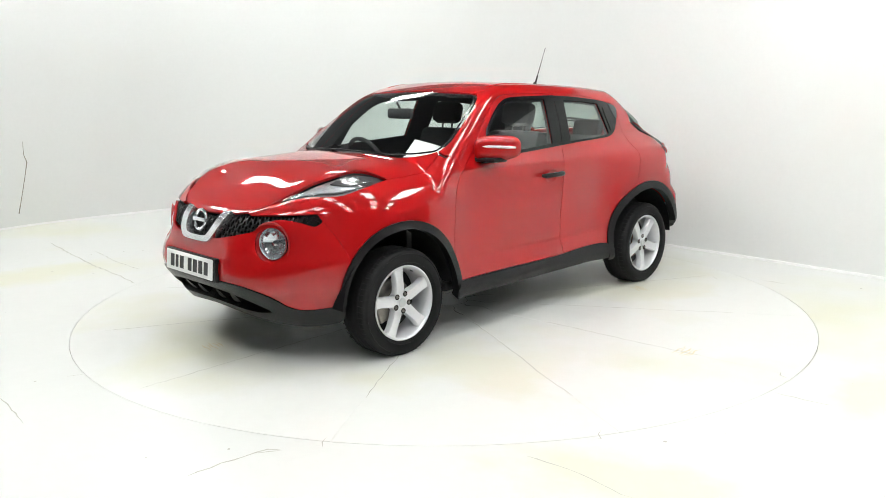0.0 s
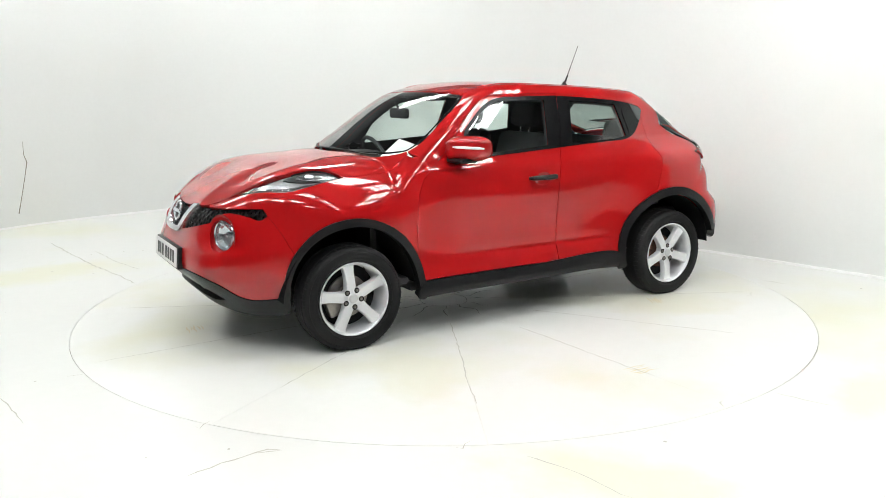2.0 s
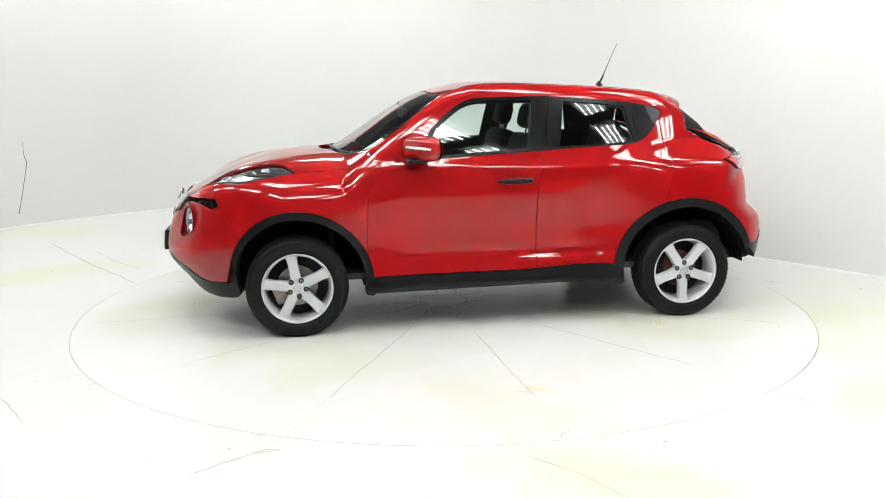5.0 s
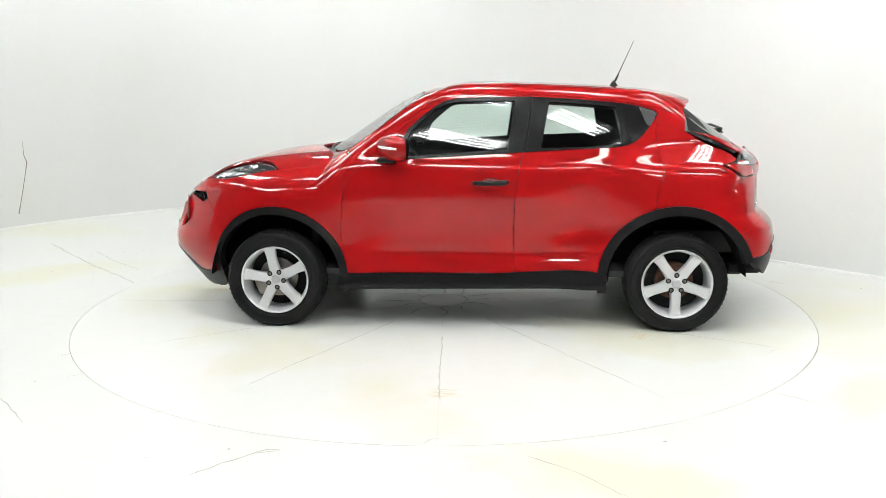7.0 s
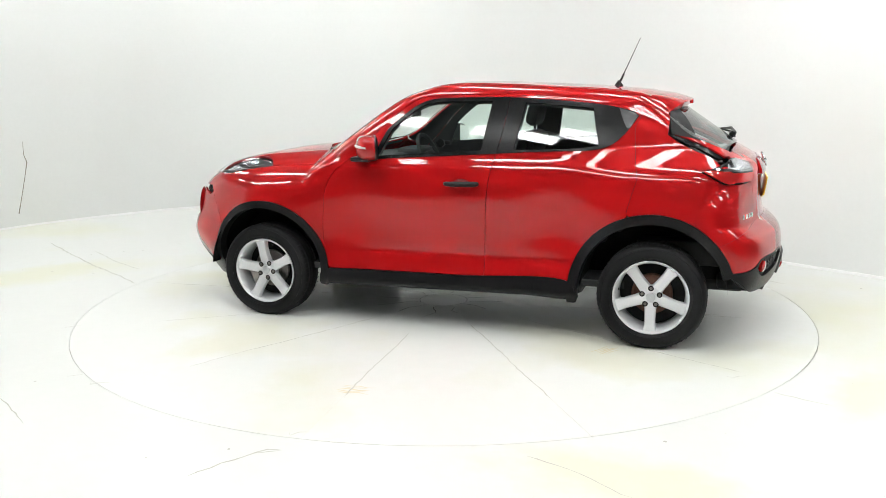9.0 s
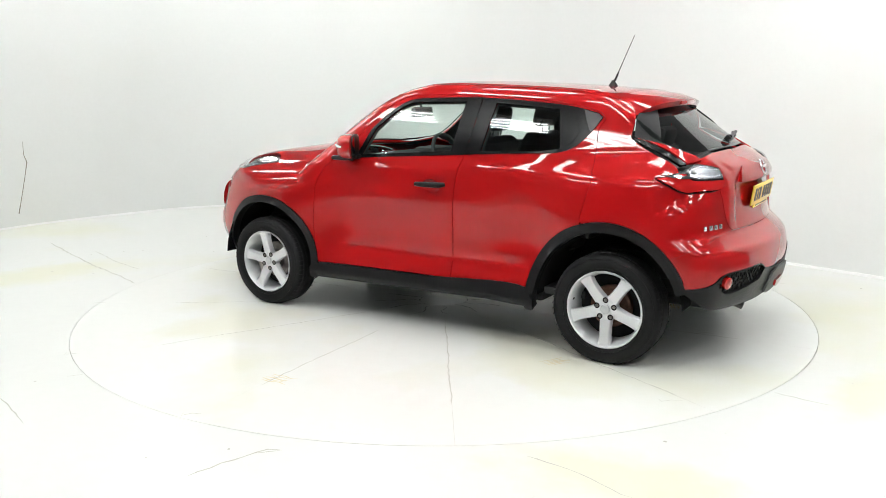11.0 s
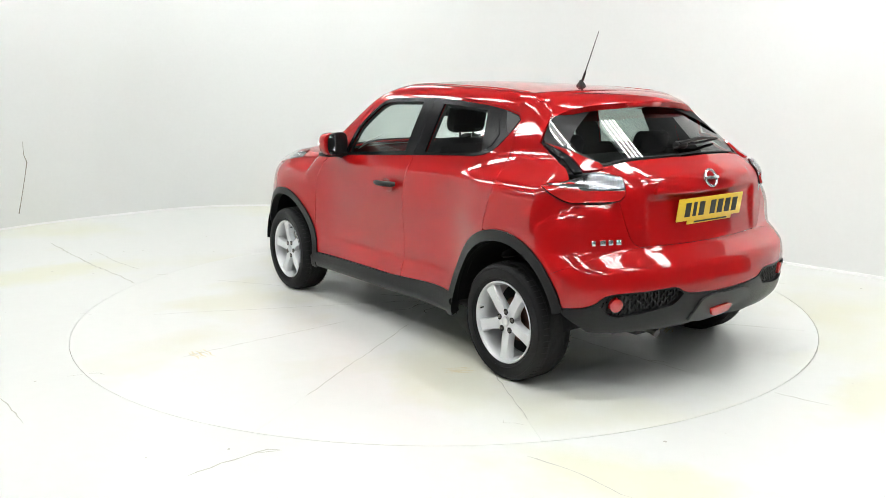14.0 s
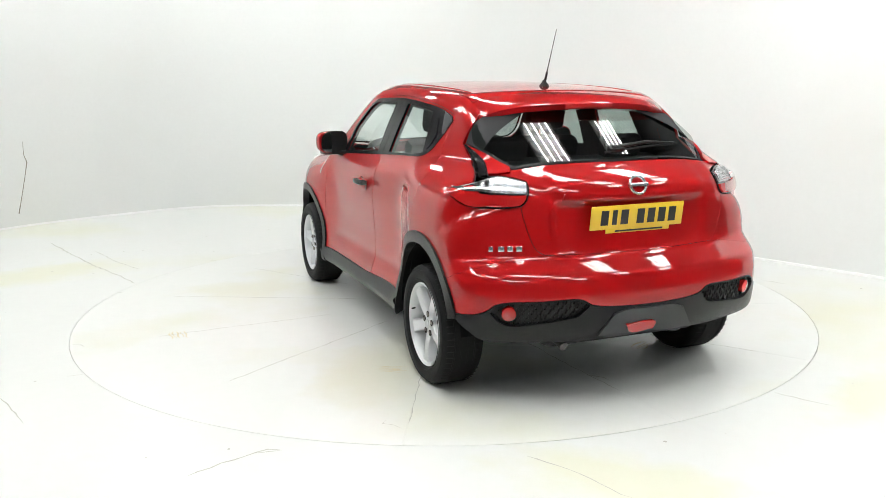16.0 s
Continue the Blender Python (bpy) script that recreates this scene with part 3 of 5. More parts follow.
DOOR_TOP = [(.70, 1.03), (.64, 1.075), (.57, 1.135), (.461, 1.252), (.353, 1.35), (.263, 1.418), (.173, 1.455), (.06, 1.462), (-.15, 1.464), (-.371, 1.462)]
REAR_TOP = [(-.371, 1.462), (-.55, 1.452), (-.72, 1.438), (-.9, 1.416), (-1.02, 1.396), (-1.12, 1.372)]
REAR_BACK = [(-1.12, 1.372), (-1.152, 1.335), (-1.128, 1.275), (-1.13, 1.2), (-1.149, 1.06), (-1.162, .995), (-1.138, .901), (-1.107, .785)]
GRILLE_LOW = [(END, .690), (2.30, .700), (2.148, .730), (2.025, .766), (1.99, .798), (1.90, .825), (1.79, .808), (1.735, .789)]
GRILLE_TOP = [(1.692, .853), (1.845, .850), (2.0, .844), (2.10, .840)]
BUMPER_LOW = [(1.60, .345), (1.70, .335), (1.80, .330), (1.865, .350), (1.955, .42), (2.07, .468), (2.22, .482), (END, .485)]
SEAM_TOP = min(FRONT_TOP, key=lambda q: abs(q[0] - 1.77))
BUMPER_SEAM = [SEAM_TOP, (1.705, .83), (1.63, .72), arch(AXLE, .472, 38, 5, .97)[0]]
TAIL_LAMP_LOW = [(-1.482, 1.036), (-1.548, .994), (-1.605, .964), (-1.69, .957), (-1.778, .959), (-1.830, .968)]
GATE_SIDE = [(-1.830, .968), (-1.848, .905), (-1.868, .84), (-1.905, .765), (-1.944, .741)]
REAR_BUMPER_TOP = [(-1.944, .741), (-1.86, .733), (-1.796, .722), (-1.732, .706), (-1.675, .69), (-1.615, .66), arch(-AXLE, .480, 138, 73)[0]]
REAR_LOW = [(-1.60, .476), (-1.70, .486), (-1.745, .505), (-1.786, .540), (-1.95, .549), (-2.112, .551), (-2.164, .522), (-2.334, .505), (-END, .503)]


def whole(*arcs):
    return loop(*arcs)


def strip(*arcs):
    """An open half outline made of runs."""
    return np.vstack([spline(a, .015)[:-1] if i < len(arcs) - 1 else spline(a, .015) for i, a in enumerate(arcs)])


def scoop(v):
    """Shallow pressed hollow along the foot of the doors."""
    fade = np.clip((.72 - v[:, 0]) / .25, 0, 1) * np.clip((v[:, 0] + .86) / .2, 0, 1)
    return -.010 * fade * np.exp(-((v[:, 1] - .475) / .042) ** 2)


def scoop_slope(v):
    return scoop(v) * -2 * (v[:, 1] - .475) / .042 ** 2


def build_body():
    # bonnet
    half = strip([(1.985, 0), (1.973, .17), (1.932, .345), (1.862, .448)], LAMP_TOP, HOOD_SIDE, [(.82, .690), (.802, .668), (.84, .628), (.90, .545), (.955, .44), (1.01, .30), (1.055, .20), (1.08, .12), (1.09, 0)])
    panel("bonnet", top, middle(half), PAINT, car, "domed red bonnet", step=.03)
    # front bumper with its lower lip
    half = strip(GRILLE_LOW + [(1.70, .81), (1.692, .853)], GRILLE_TOP, on_wall([(1.932, .345), (1.905, .398), (1.862, .448)]),
                 [q for q in FRONT_TOP if q[0] >= SEAM_TOP[0]], BUMPER_SEAM, arch(AXLE, .472, 38, 5, .97), BUMPER_LOW)
    lamp_hole = ring(1.942, .697, .087, 44, .086)
    panel("front_bumper", wall, nose(half), PAINT, car, "red front bumper with round lamp openings", holes=[lamp_hole, np.stack([2 * END - lamp_hole[:, 0], lamp_hole[:, 1]], -1)], step=.028, gap=.0004)
    # wings
    upper = [q for q in FRONT_TOP if q[0] <= SEAM_TOP[0]]
    wing = np.vstack([strip(upper), strip(on_wall(HOOD_SIDE), on_wall([(.82, .690), (.80, .70)]), [(.735, 1.06), (.70, 1.03)], DOOR_FRONT, arch(AXLE, .472, 172, 90, .97), arch(AXLE, .472, 90, 38, .97), BUMPER_SEAM[::-1])])
    panel("front_wing", wall, clean(wing), PAINT, car, both=True, step=.028, gap=.0006)
    # cowl corner that closes the joint of bonnet, wing and windscreen pillar
    panel("cowl_corner", wall, loop([(.64, 1.00), (.92, .98)], [(.92, .98), (.90, 1.045), (.82, 1.083)], [(.82, 1.083), (.76, 1.115), (.66, 1.12)]), PAINT, car, both=True, step=.02, lift=-.004, depth=0)
    # doors
    bottom = [(.79, .352), (.4, .356), (0, .358), (-.257, .357)]
    front_door = panel("front_door", wall, whole(DOOR_TOP, DOOR_MID[::-1], bottom[::-1], DOOR_FRONT[::-1]), PAINT, car, "red front door", holes=[FRONT_GLASS], both=True, step=.024, bulge=scoop, tilt=scoop_slope)
    back_low = [(-.257, .357), (-.5, .359), (-.80, .36)]
    rear_door = panel("rear_door", wall, clean(np.vstack([strip(DOOR_MID, REAR_TOP, REAR_BACK, arch(-AXLE, .480, 72, 8), [(-.80, .36), (-.5, .359), (-.257, .357)])])),
                      PAINT, car, "red rear door with hidden handle", holes=[REAR_GLASS], both=True, step=.024, bulge=scoop, tilt=scoop_slope)
    # dark inner shells of the doors
    shell = clean(shrink(whole(DOOR_TOP, DOOR_MID[::-1], bottom[::-1], DOOR_FRONT[::-1]), .003))
    panel("inner_shell", wall, shell, CABIN, front_door[0], holes=[shrink(FRONT_GLASS, .004)], both=front_door[1], step=.05, gap=0, lift=-.018, depth=0)
    shell = clean(shrink(clean(np.vstack([strip(DOOR_MID, REAR_TOP, REAR_BACK, arch(-AXLE, .480, 72, 8), [(-.80, .36), (-.5, .359), (-.257, .357)])])), .003))
    panel("inner_shell", wall, shell, CABIN, rear_door[0], holes=[shrink(REAR_GLASS, .004)], both=rear_door[1], step=.05, gap=0, lift=-.018, depth=0)
    # body side: windscreen pillar, roof rail, rear quarter
    side = strip([(.70, 1.03), (.735, 1.06)], on_wall([(.80, .70), (.80, .668)]), on_wall(SCREEN_SIDE), on_wall(ROOF_SIDE), [tuple(chart(top((-1.20, .555)))), (-1.275, 1.415), (-1.345, 1.35), (-1.332, 1.232)],
                 [(-1.332, 1.232), (-1.40, 1.192), (-1.50, 1.142), (-1.57, 1.11), (-1.60, 1.065), (-1.545, 1.05), (-1.482, 1.036)], TAIL_LAMP_LOW, GATE_SIDE, REAR_BUMPER_TOP,
                 arch(-AXLE, .480, 138, 73), REAR_BACK[::-1], REAR_TOP[::-1], DOOR_TOP[::-1])
    panel("body_side", wall, clean(side), PAINT, car, "red roof pillar and rear quarter", both=True, step=.026, gap=.0007)
    panel("pillar_trim", wall, clean(shrink(side, -.003)), CABIN, car, "dark pillar lining", both=True, step=.04, lift=-.018, depth=0)
    # roof
    half = strip([(.355, 0), (.345, .3), (.31, .515)], ROOF_SIDE, [(-1.20, .555), (-1.225, .3), (-1.23, 0)])
    panel("roof", top, middle(half), PAINT, car, "red roof panel", step=.035, bulge=lambda v: -.006 * bell((np.abs(v[:, 1]) - .49) / .012))
    panel("roof_lining", top, middle(shrink(half, .01)), LINING, car, step=.08, lift=-.035, depth=0)
    # tailgate
    half = strip([(-END, 1.150), (-2.2, 1.151), (-1.885, 1.143), (-1.735, 1.124)], [(-1.735, 1.124), (-1.70, 1.106), (-1.78, 1.092), (-1.844, 1.074), (-1.861, 1.026), (-1.85, .985), (-1.830, .968)],
                 GATE_SIDE, [(-1.944, .741), (-2.217, .738), (-END, .737)])
    panel("tailgate", wall, rear(half), PAINT, car, "red tailgate with number plate recess", step=.022)
    # pressed lip above the number plate
    half = strip([(-END, 1.082), (-2.22, 1.080), (-2.12, 1.074), (-2.045, 1.048)], [(-2.045, 1.048), (-2.024, 1.022), (-2.012, .994)], [(-2.012, .994), (-2.2, .992), (-END, .992)])
    panel("gate_lip", wall, rear(half), PAINT, car, "pressed red lip above the number plate", step=.022, lift=.002, depth=.03, bulge=lambda v: .018 * np.clip((1.084 - v[:, 1]) / .085, 0, 1))
    # rear bumper
    half = strip([(-END, .737), (-2.217, .738), (-1.944, .741)], REAR_BUMPER_TOP, arch(-AXLE, .480, 138, 157), REAR_LOW)
    panel("rear_bumper", wall, rear(half), PAINT, car, "red rear bumper", step=.028, gap=.0004)
    return front_door, rear_door


def clean(p):
    """Drops points that lie on their neighbours."""
    p = np.asarray(p, float)
    keep = [0]
    for i in range(1, len(p)):
        if np.linalg.norm(p[i] - p[keep[-1]]) > .004:
            keep.append(i)
    if np.linalg.norm(p[keep[-1]] - p[0]) < .004:
        keep.pop()
    return p[keep]


FRONT_FRAME = loop([(.505, 1.062), (.412, 1.250)], [(.412, 1.250), (.312, 1.338), (.218, 1.404), (.137, 1.434), (.05, 1.442)], [(.05, 1.442), (-.12, 1.446), (-.3675, 1.448)],
                   [(-.3675, 1.448), (-.353, 1.347), (-.333, 1.209), (-.3085, 1.110)], [(-.3085, 1.110), (0, 1.092), (.25, 1.078)])
FRONT_GLASS = loop([(.462, 1.084), (.384, 1.248)], [(.384, 1.248), (.295, 1.325), (.205, 1.388), (.13, 1.414), (.05, 1.420)], [(.05, 1.420), (-.258, 1.422)], [(-.258, 1.422), (-.215, 1.128)], [(-.215, 1.128), (0, 1.114), (.25, 1.098)])
REAR_FRAME = loop([(-.3715, 1.446), (-.55, 1.437), (-.72, 1.424), (-.904, 1.406), (-1.012, 1.388), (-1.115, 1.362)], [(-1.115, 1.362), (-1.142, 1.338)], [(-1.142, 1.338), (-1.095, 1.268), (-1.016, 1.184), (-.95, 1.152), (-.87, 1.138)],
                  [(-.87, 1.138), (-.5, 1.122), (-.3125, 1.110)], [(-.3125, 1.110), (-.337, 1.209), (-.357, 1.347)])
REAR_GLASS = loop([(-.468, 1.414), (-.69, 1.399), (-.88, 1.380)], [(-.88, 1.380), (-.925, 1.165)], [(-.925, 1.165), (-.82, 1.150), (-.418, 1.134)], [(-.418, 1.134), (-.468, 1.414)])
REAR_SCREEN = strip([(-END, 1.157), (-2.2, 1.158), (-1.885, 1.150), (-1.735, 1.130)], [(-1.735, 1.132), (-1.661, 1.159), (-1.561, 1.194), (-1.45, 1.219), (-1.355, 1.236)],
                    [(-1.355, 1.236), (-1.352, 1.29), (-1.360, 1.36), (-1.40, 1.40), (-1.45, 1.415), (-1.7, 1.425), (-END, 1.43)])


def build_glass(front_door, rear_door):
    for i, (fd, rd) in enumerate(zip(front_door, rear_door)):
        flip = np.array([1, -1 if i else 1, 1])
        for door, outline, hole, word in ((fd, FRONT_FRAME, FRONT_GLASS, "front"), (rd, REAR_FRAME, REAR_GLASS, "rear")):
            for name, args, mat, kw in (("window_frame", (outline, [hole]), FRAME, dict(lift=.003, depth=.012, step=.03, gap=0)),
                                        ("window_glass", (hole, []), GLASS, dict(lift=-.006, depth=0, step=.05, gap=-.006, even=1)),
                                        ("window_lining", (shrink(outline, -.03), [shrink(hole, .007)]), CABIN, dict(lift=-.03, depth=0, step=.05))):
                v, f, n = surface(wall, args[0], args[1], **kw)
                ob = mesh_object(name, v * flip, [x[::-1] for x in f] if i else f, mat, door, normals=n * flip)
                if name == "window_glass":
                    ob.visible_shadow = False
            # door card inside
        for door, a, b, rise in ((fd, -.25, .78, [(-.25, .9), (-.25, .6)]), (rd, -1.0, -.27, [(-1.0, .80), (-.90, .66), (-.82, .5), (-.80, .40)])):
            foot = rise[-1][0]
            v, f, n = surface(wall, loop([(foot, .38), (b, .38)], [(b, 1.03), (b - .1, 1.05), (a, 1.085)], rise), step=.07, lift=-.05, depth=0)
            mesh_object("door_card", v * flip, [x[::-1] for x in f] if i else f, CABIN, door, normals=n * flip)
        v, f, n = surface(wall, loop([(-.27, 1.05), (-.345, 1.46)], [(-.40, 1.46), (-.34, 1.05)]), step=.05, lift=-.034, depth=0)
        mesh_object("pillar_lining", v * flip, [x[::-1] for x in f] if i else f, CABIN, fd, normals=n * flip)
        v, f, n = surface(wall, loop([(-1.022, 1.384), (-1.112, 1.359)], [(-1.112, 1.359), (-1.137, 1.337)], [(-1.137, 1.337), (-1.085, 1.262)]), step=.03, lift=.006, depth=.006)
        mesh_object("quarter_trim", v * flip, [x[::-1] for x in f] if i else f, BEZEL, rd, "grey quarter trim", normals=n * flip)
        v, f, n = surface(wall, loop([(-.955, 1.18), (-.935, 1.35)], [(-.985, 1.345)], [(-1.025, 1.26), (-.99, 1.20)]), step=.03, lift=.007, depth=.006)
        mesh_object("handle_recess", v * flip, [x[::-1] for x in f] if i else f, FRAME, rd, "dark recessed handle plate", normals=n * flip)
    half = strip([(1.0, 0), (.985, .2), (.937, .4), (.877, .55), (.81, .655)], [(.795, .660), (.735, .673), (.665, .667), (.55, .637), (.41, .597), (.345, .55), (.325, .508)], [(.325, .508), (.358, .3), (.368, 0)])
    pane = panel("windscreen", top, middle(half), SCREEN, car, "clear laminated windscreen", step=.05, depth=0, lift=.001, even=2)[0]
    pane.visible_shadow = False
    inner = shrink(middle(half), .018)
    v, f, n = surface(top, middle(half), [inner], step=.04, lift=-.004, depth=0)
    mesh_object("black_border", v, f, GLOSSBLACK, pane, normals=n)
    # scuttle between bonnet and screen
    half = strip([(1.10, 0), (1.09, .12), (1.065, .20), (1.02, .30), (.965, .44), (.91, .545), (.85, .628)], [(.85, .628), (.835, .60), (.87, .54), (.93, .395), (.98, .2), (.995, 0)])
    panel("scuttle", top, middle(half), BLACK, car, "black plastic scuttle under the windscreen", step=.04, lift=-.03, depth=0)
    # rear screen
    shell = rear(REAR_SCREEN)
    pane = panel("rear_screen", wall, shell, BACKGLASS, car, "dark heated rear screen", step=.05, lift=.004, depth=0, even=0)[0]
    pane.visible_shadow = False
    inner = shrink(shell, .013)
    inner[:, 0] = np.clip(inner[:, 0], -2 * END + 1.53, -1.53)
    inner = clean(inner)
    v, f, n = surface(wall, shell, [inner], step=.04, lift=-.004, depth=0)
    mesh_object("black_border", v, f, DARK, pane, normals=n)
    # dark fillet that runs from the screen down to the tail lamp
    panel("side_fillet", wall, loop([(-1.340, 1.230), (-1.435, 1.188), (-1.54, 1.143), (-1.612, 1.096)], [(-1.612, 1.096), (-1.652, 1.102)], [(-1.652, 1.102), (-1.615, 1.132), (-1.560, 1.164), (-1.485, 1.195), (-1.375, 1.229)]),
          FRAME, car, "gloss black fillet beside the rear screen", both=True, step=.03, lift=.003)
    # red ridge of the tailgate between the screen and that fillet
    panel("gate_ridge", wall, loop([(-1.375, 1.230), (-1.485, 1.196), (-1.560, 1.165), (-1.615, 1.133), (-1.652, 1.103)], [(-1.652, 1.103), (-1.70, 1.104), (-1.75, 1.112)], [(-1.75, 1.112), (-1.735, 1.131), (-1.661, 1.158), (-1.561, 1.193), (-1.45, 1.218)]),
          PAINT, car, both=True, step=.02, lift=.008, depth=.014)


def build_trim():
    for cx, r0, r1, a0, a1, sq in ((AXLE, .424, .476, 5, 187, .97), (-AXLE, .430, .491, -7, 162, .97)):
        rim = loop(arch(cx, r1, a0, a1, sq), arch(cx, r0, a1, a0, sq))
        panel("arch_trim", wall, clean(rim), BLACK, car, "black plastic wheel arch trim", both=True, step=.03, lift=.012, depth=.05)
    panel("sill_trim", wall, loop([(.815, .352), (0, .357), (-.80, .36)], [(-.835, .30), (-.82, .272)], [(-.5, .268), (0, .262), (.80, .256)], [(.85, .262), (.845, .31)]), BLACK, car,
          "black plastic sill trim", both=True, step=.03, lift=.008, depth=.05, bulge=lambda v: .020 * bell((v[:, 1] - .322) / .016))
    # front lower lip, bars and intake
    half = strip(BUMPER_LOW[::-1][:5] + [(1.80, .33), (1.66, .34), (1.60, .345)], [(1.60, .345), (1.61, .25), (1.75, .222), (1.87, .225), (2.05, .25), (2.27, .275), (END, .285)])
    mouth = strip([(END, .425), (2.25, .42), (2.12, .395), (2.02, .35), (1.965, .315)], [(1.965, .315), (2.05, .305), (2.27, .318), (END, .325)])
    panel("front_lip", wall, nose(half), BLACK, car, "black lower front bumper with air intake", holes=[nose(mouth)], step=.028, depth=.06, lift=.004)
    panel("intake_back", wall, nose(strip([(END, .45), (2.1, .42), (1.95, .32)], [(1.95, .29), (2.27, .29), (END, .295)])), DARK, car, lift=-.07, depth=0, step=.05)
    for a in (.10, .24):
        for sgn in (1, -1):
            s = END - sgn * a
            panel("intake_fin", wall, loop([(s - .035, .322), (s + .035, .322)], [(s + .02, .375), (s - .02, .375)]), BLACK, car, step=.03, lift=-.02, depth=.04)
    # rear lower bumper
    half = strip(REAR_LOW[::-1], [(-1.60, .476), (-1.617, .45), (-1.684, .392), (-1.719, .362), (-1.947, .345), (-2.15, .345), (-2.24, .352), (-END, .362)])
    fog = loop([(-1.762, .497), (-1.790, .532), (-1.95, .541), (-2.105, .543)], [(-2.148, .519), (-2.09, .468)], [(-2.06, .463), (-1.95, .445), (-1.825, .436), (-1.79, .455)])
    other = np.stack([-2 * END - fog[:, 0], fog[:, 1]], -1)
    panel("rear_lip", wall, rear(half), BLACK, car, "black lower rear bumper", holes=[fog, other], step=.028, depth=.05, lift=.004)
    panel("skid_plate", wall, rear(strip([(-END, .492), (-2.33, .492), (-2.25, .47)], [(-2.19, .375), (-2.25, .362), (-END, .370)])), SKID, car, "dark grey skid plate", step=.03, lift=.018, depth=.02)
    for o in (fog, other):
        back = panel("fog_panel", wall, shrink(o, -.004), BLACK, car, "black honeycomb bumper insert", lift=-.02, depth=0, step=.04)[0]
        honeycomb("honeycomb", o, .034, .022, -.012, back)
    for s in (-1.825, -2 * END + 1.825):
        p = wall((s, .492))
        n = slope(p)
        part("bumper_reflector", lathe([(.0005, .008), (.024, .007), (.033, .003), (.036, -.02)], 28, "x"), REDLENS, car, "round red reflector", at=aim(p, n))
    panel("rear_fog_lamp", wall, loop([(-2.322, .424), (-2.49, .424)], [(-2.475, .388), (-2.345, .384)]), REDLENS, car, "red rear fog lamp", lift=.03, depth=.02, step=.02)
    # grille
    half = np.vstack([strip(GRILLE_LOW + [(1.70, .81), (1.692, .853)], GRILLE_TOP, on_wall([(1.932, .345), (1.973, .17), (1.985, 0)]))])
    outline = nose(clean(half))
    back = panel("grille", wall, shrink(outline, .002), DARK, car, "black honeycomb grille", lift=-.045, depth=0, step=.04)[0]
    honeycomb("grille_mesh", shrink(outline, .004), .044, .026, -.018, back)
    arm = strip([(END, .668), (2.385, .669)], [(2.385, .669), (2.335, .675), (2.298, .705), (2.217, .840)], [(2.217, .840), (2.288, .835)], [(2.288, .835), (2.335, .738), (2.362, .708)], [(2.362, .708), (2.40, .702), (END, .702)])
    v, f, n = surface(wall, nose(arm), step=.02, lift=.014, depth=.05)
    mesh_object("grille_strip", v, f, SATIN, back, "V-shaped satin chrome strip", normals=n)
    badge("front_badge", wall((END, .782)) + np.array([.004, 0, 0]), (.97, 0, .24), .056, car)
    badge("rear_badge", wall((-END, 1.046)) + np.array([-.006, 0, 0]), (-.93, 0, .36), .043, car)


def aim(p, n, spin=0.0):
    """A pose at p whose x axis points along n and whose z axis is upmost."""
    x = Vector([float(c) for c in n]).normalized()
    y = Vector((0, 0, 1)).cross(x).normalized()
    z = x.cross(y)
    m = Matrix((x, y, z)).transposed().to_4x4()
    m.translation = Vector([float(c) for c in p])
    return m @ Matrix.Rotation(spin, 4, "X")


def badge(name, p, n, r, parent):
    bm = bmesh.new()
    prof = [(r * (1 + .16 * math.cos(w)), .012 + r * .16 * math.sin(w)) for w in np.linspace(0, 2 * math.pi, 9)[:-1]]
    add_lathe(bm, prof, 36, "x", True)
    add_box(bm, (.004, -r * 1.22, -r * .2), (.026, r * 1.22, r * .2), .004)
    return part(name, bm, SATIN, parent, "round chrome badge with a cross bar", at=aim(p, n))


def honeycomb(name, outline, w, h, lift, parent):
    """Raised lozenge mesh across an outline on the wall chart."""
    lo, hi = outline.min(0), outline.max(0)
    segs = []
    rows = int((hi[1] - lo[1]) / h) + 2
    for j in range(rows):
        for i in range(int((hi[0] - lo[0]) / w) + 2):
            cx, cz = lo[0] + (i + .5 * (j % 2)) * w, lo[1] + j * h
            for dx, dz in ((w / 2, h), (-w / 2, h)):
                segs.append(((cx, cz), (cx + dx * .5, cz + dz * .25), (cx + dx * .5, cz + dz * .75), (cx + dx, cz + dz)))
    quads, b = [], .0042
    for s in segs:
        for p, q in zip(s, s[1:]):
            p, q = np.array(p), np.array(q)
            if inside(outline, ((p + q) / 2)[None])[0]:
                d = (q - p) / np.linalg.norm(q - p)
                e = np.array([-d[1], d[0]]) * b
                quads.append((p - e, q - e, q + e, p + e))
    flat = np.array(quads).reshape(-1, 2)
    pos = wall(flat)
    nor = slope(pos)
    a = pos + nor * lift
    c = pos + nor * (lift - .02)
    verts = np.vstack([a, c])
    k = len(a)
    faces = []
    for i in range(0, k, 4):
        faces += [(i, i + 1, i + 2, i + 3), (i + 1, i, k + i, k + i + 1), (i + 3, i + 2, k + i + 2, k + i + 3)]
    return mesh_object(name, verts, faces, GRILLE, parent)


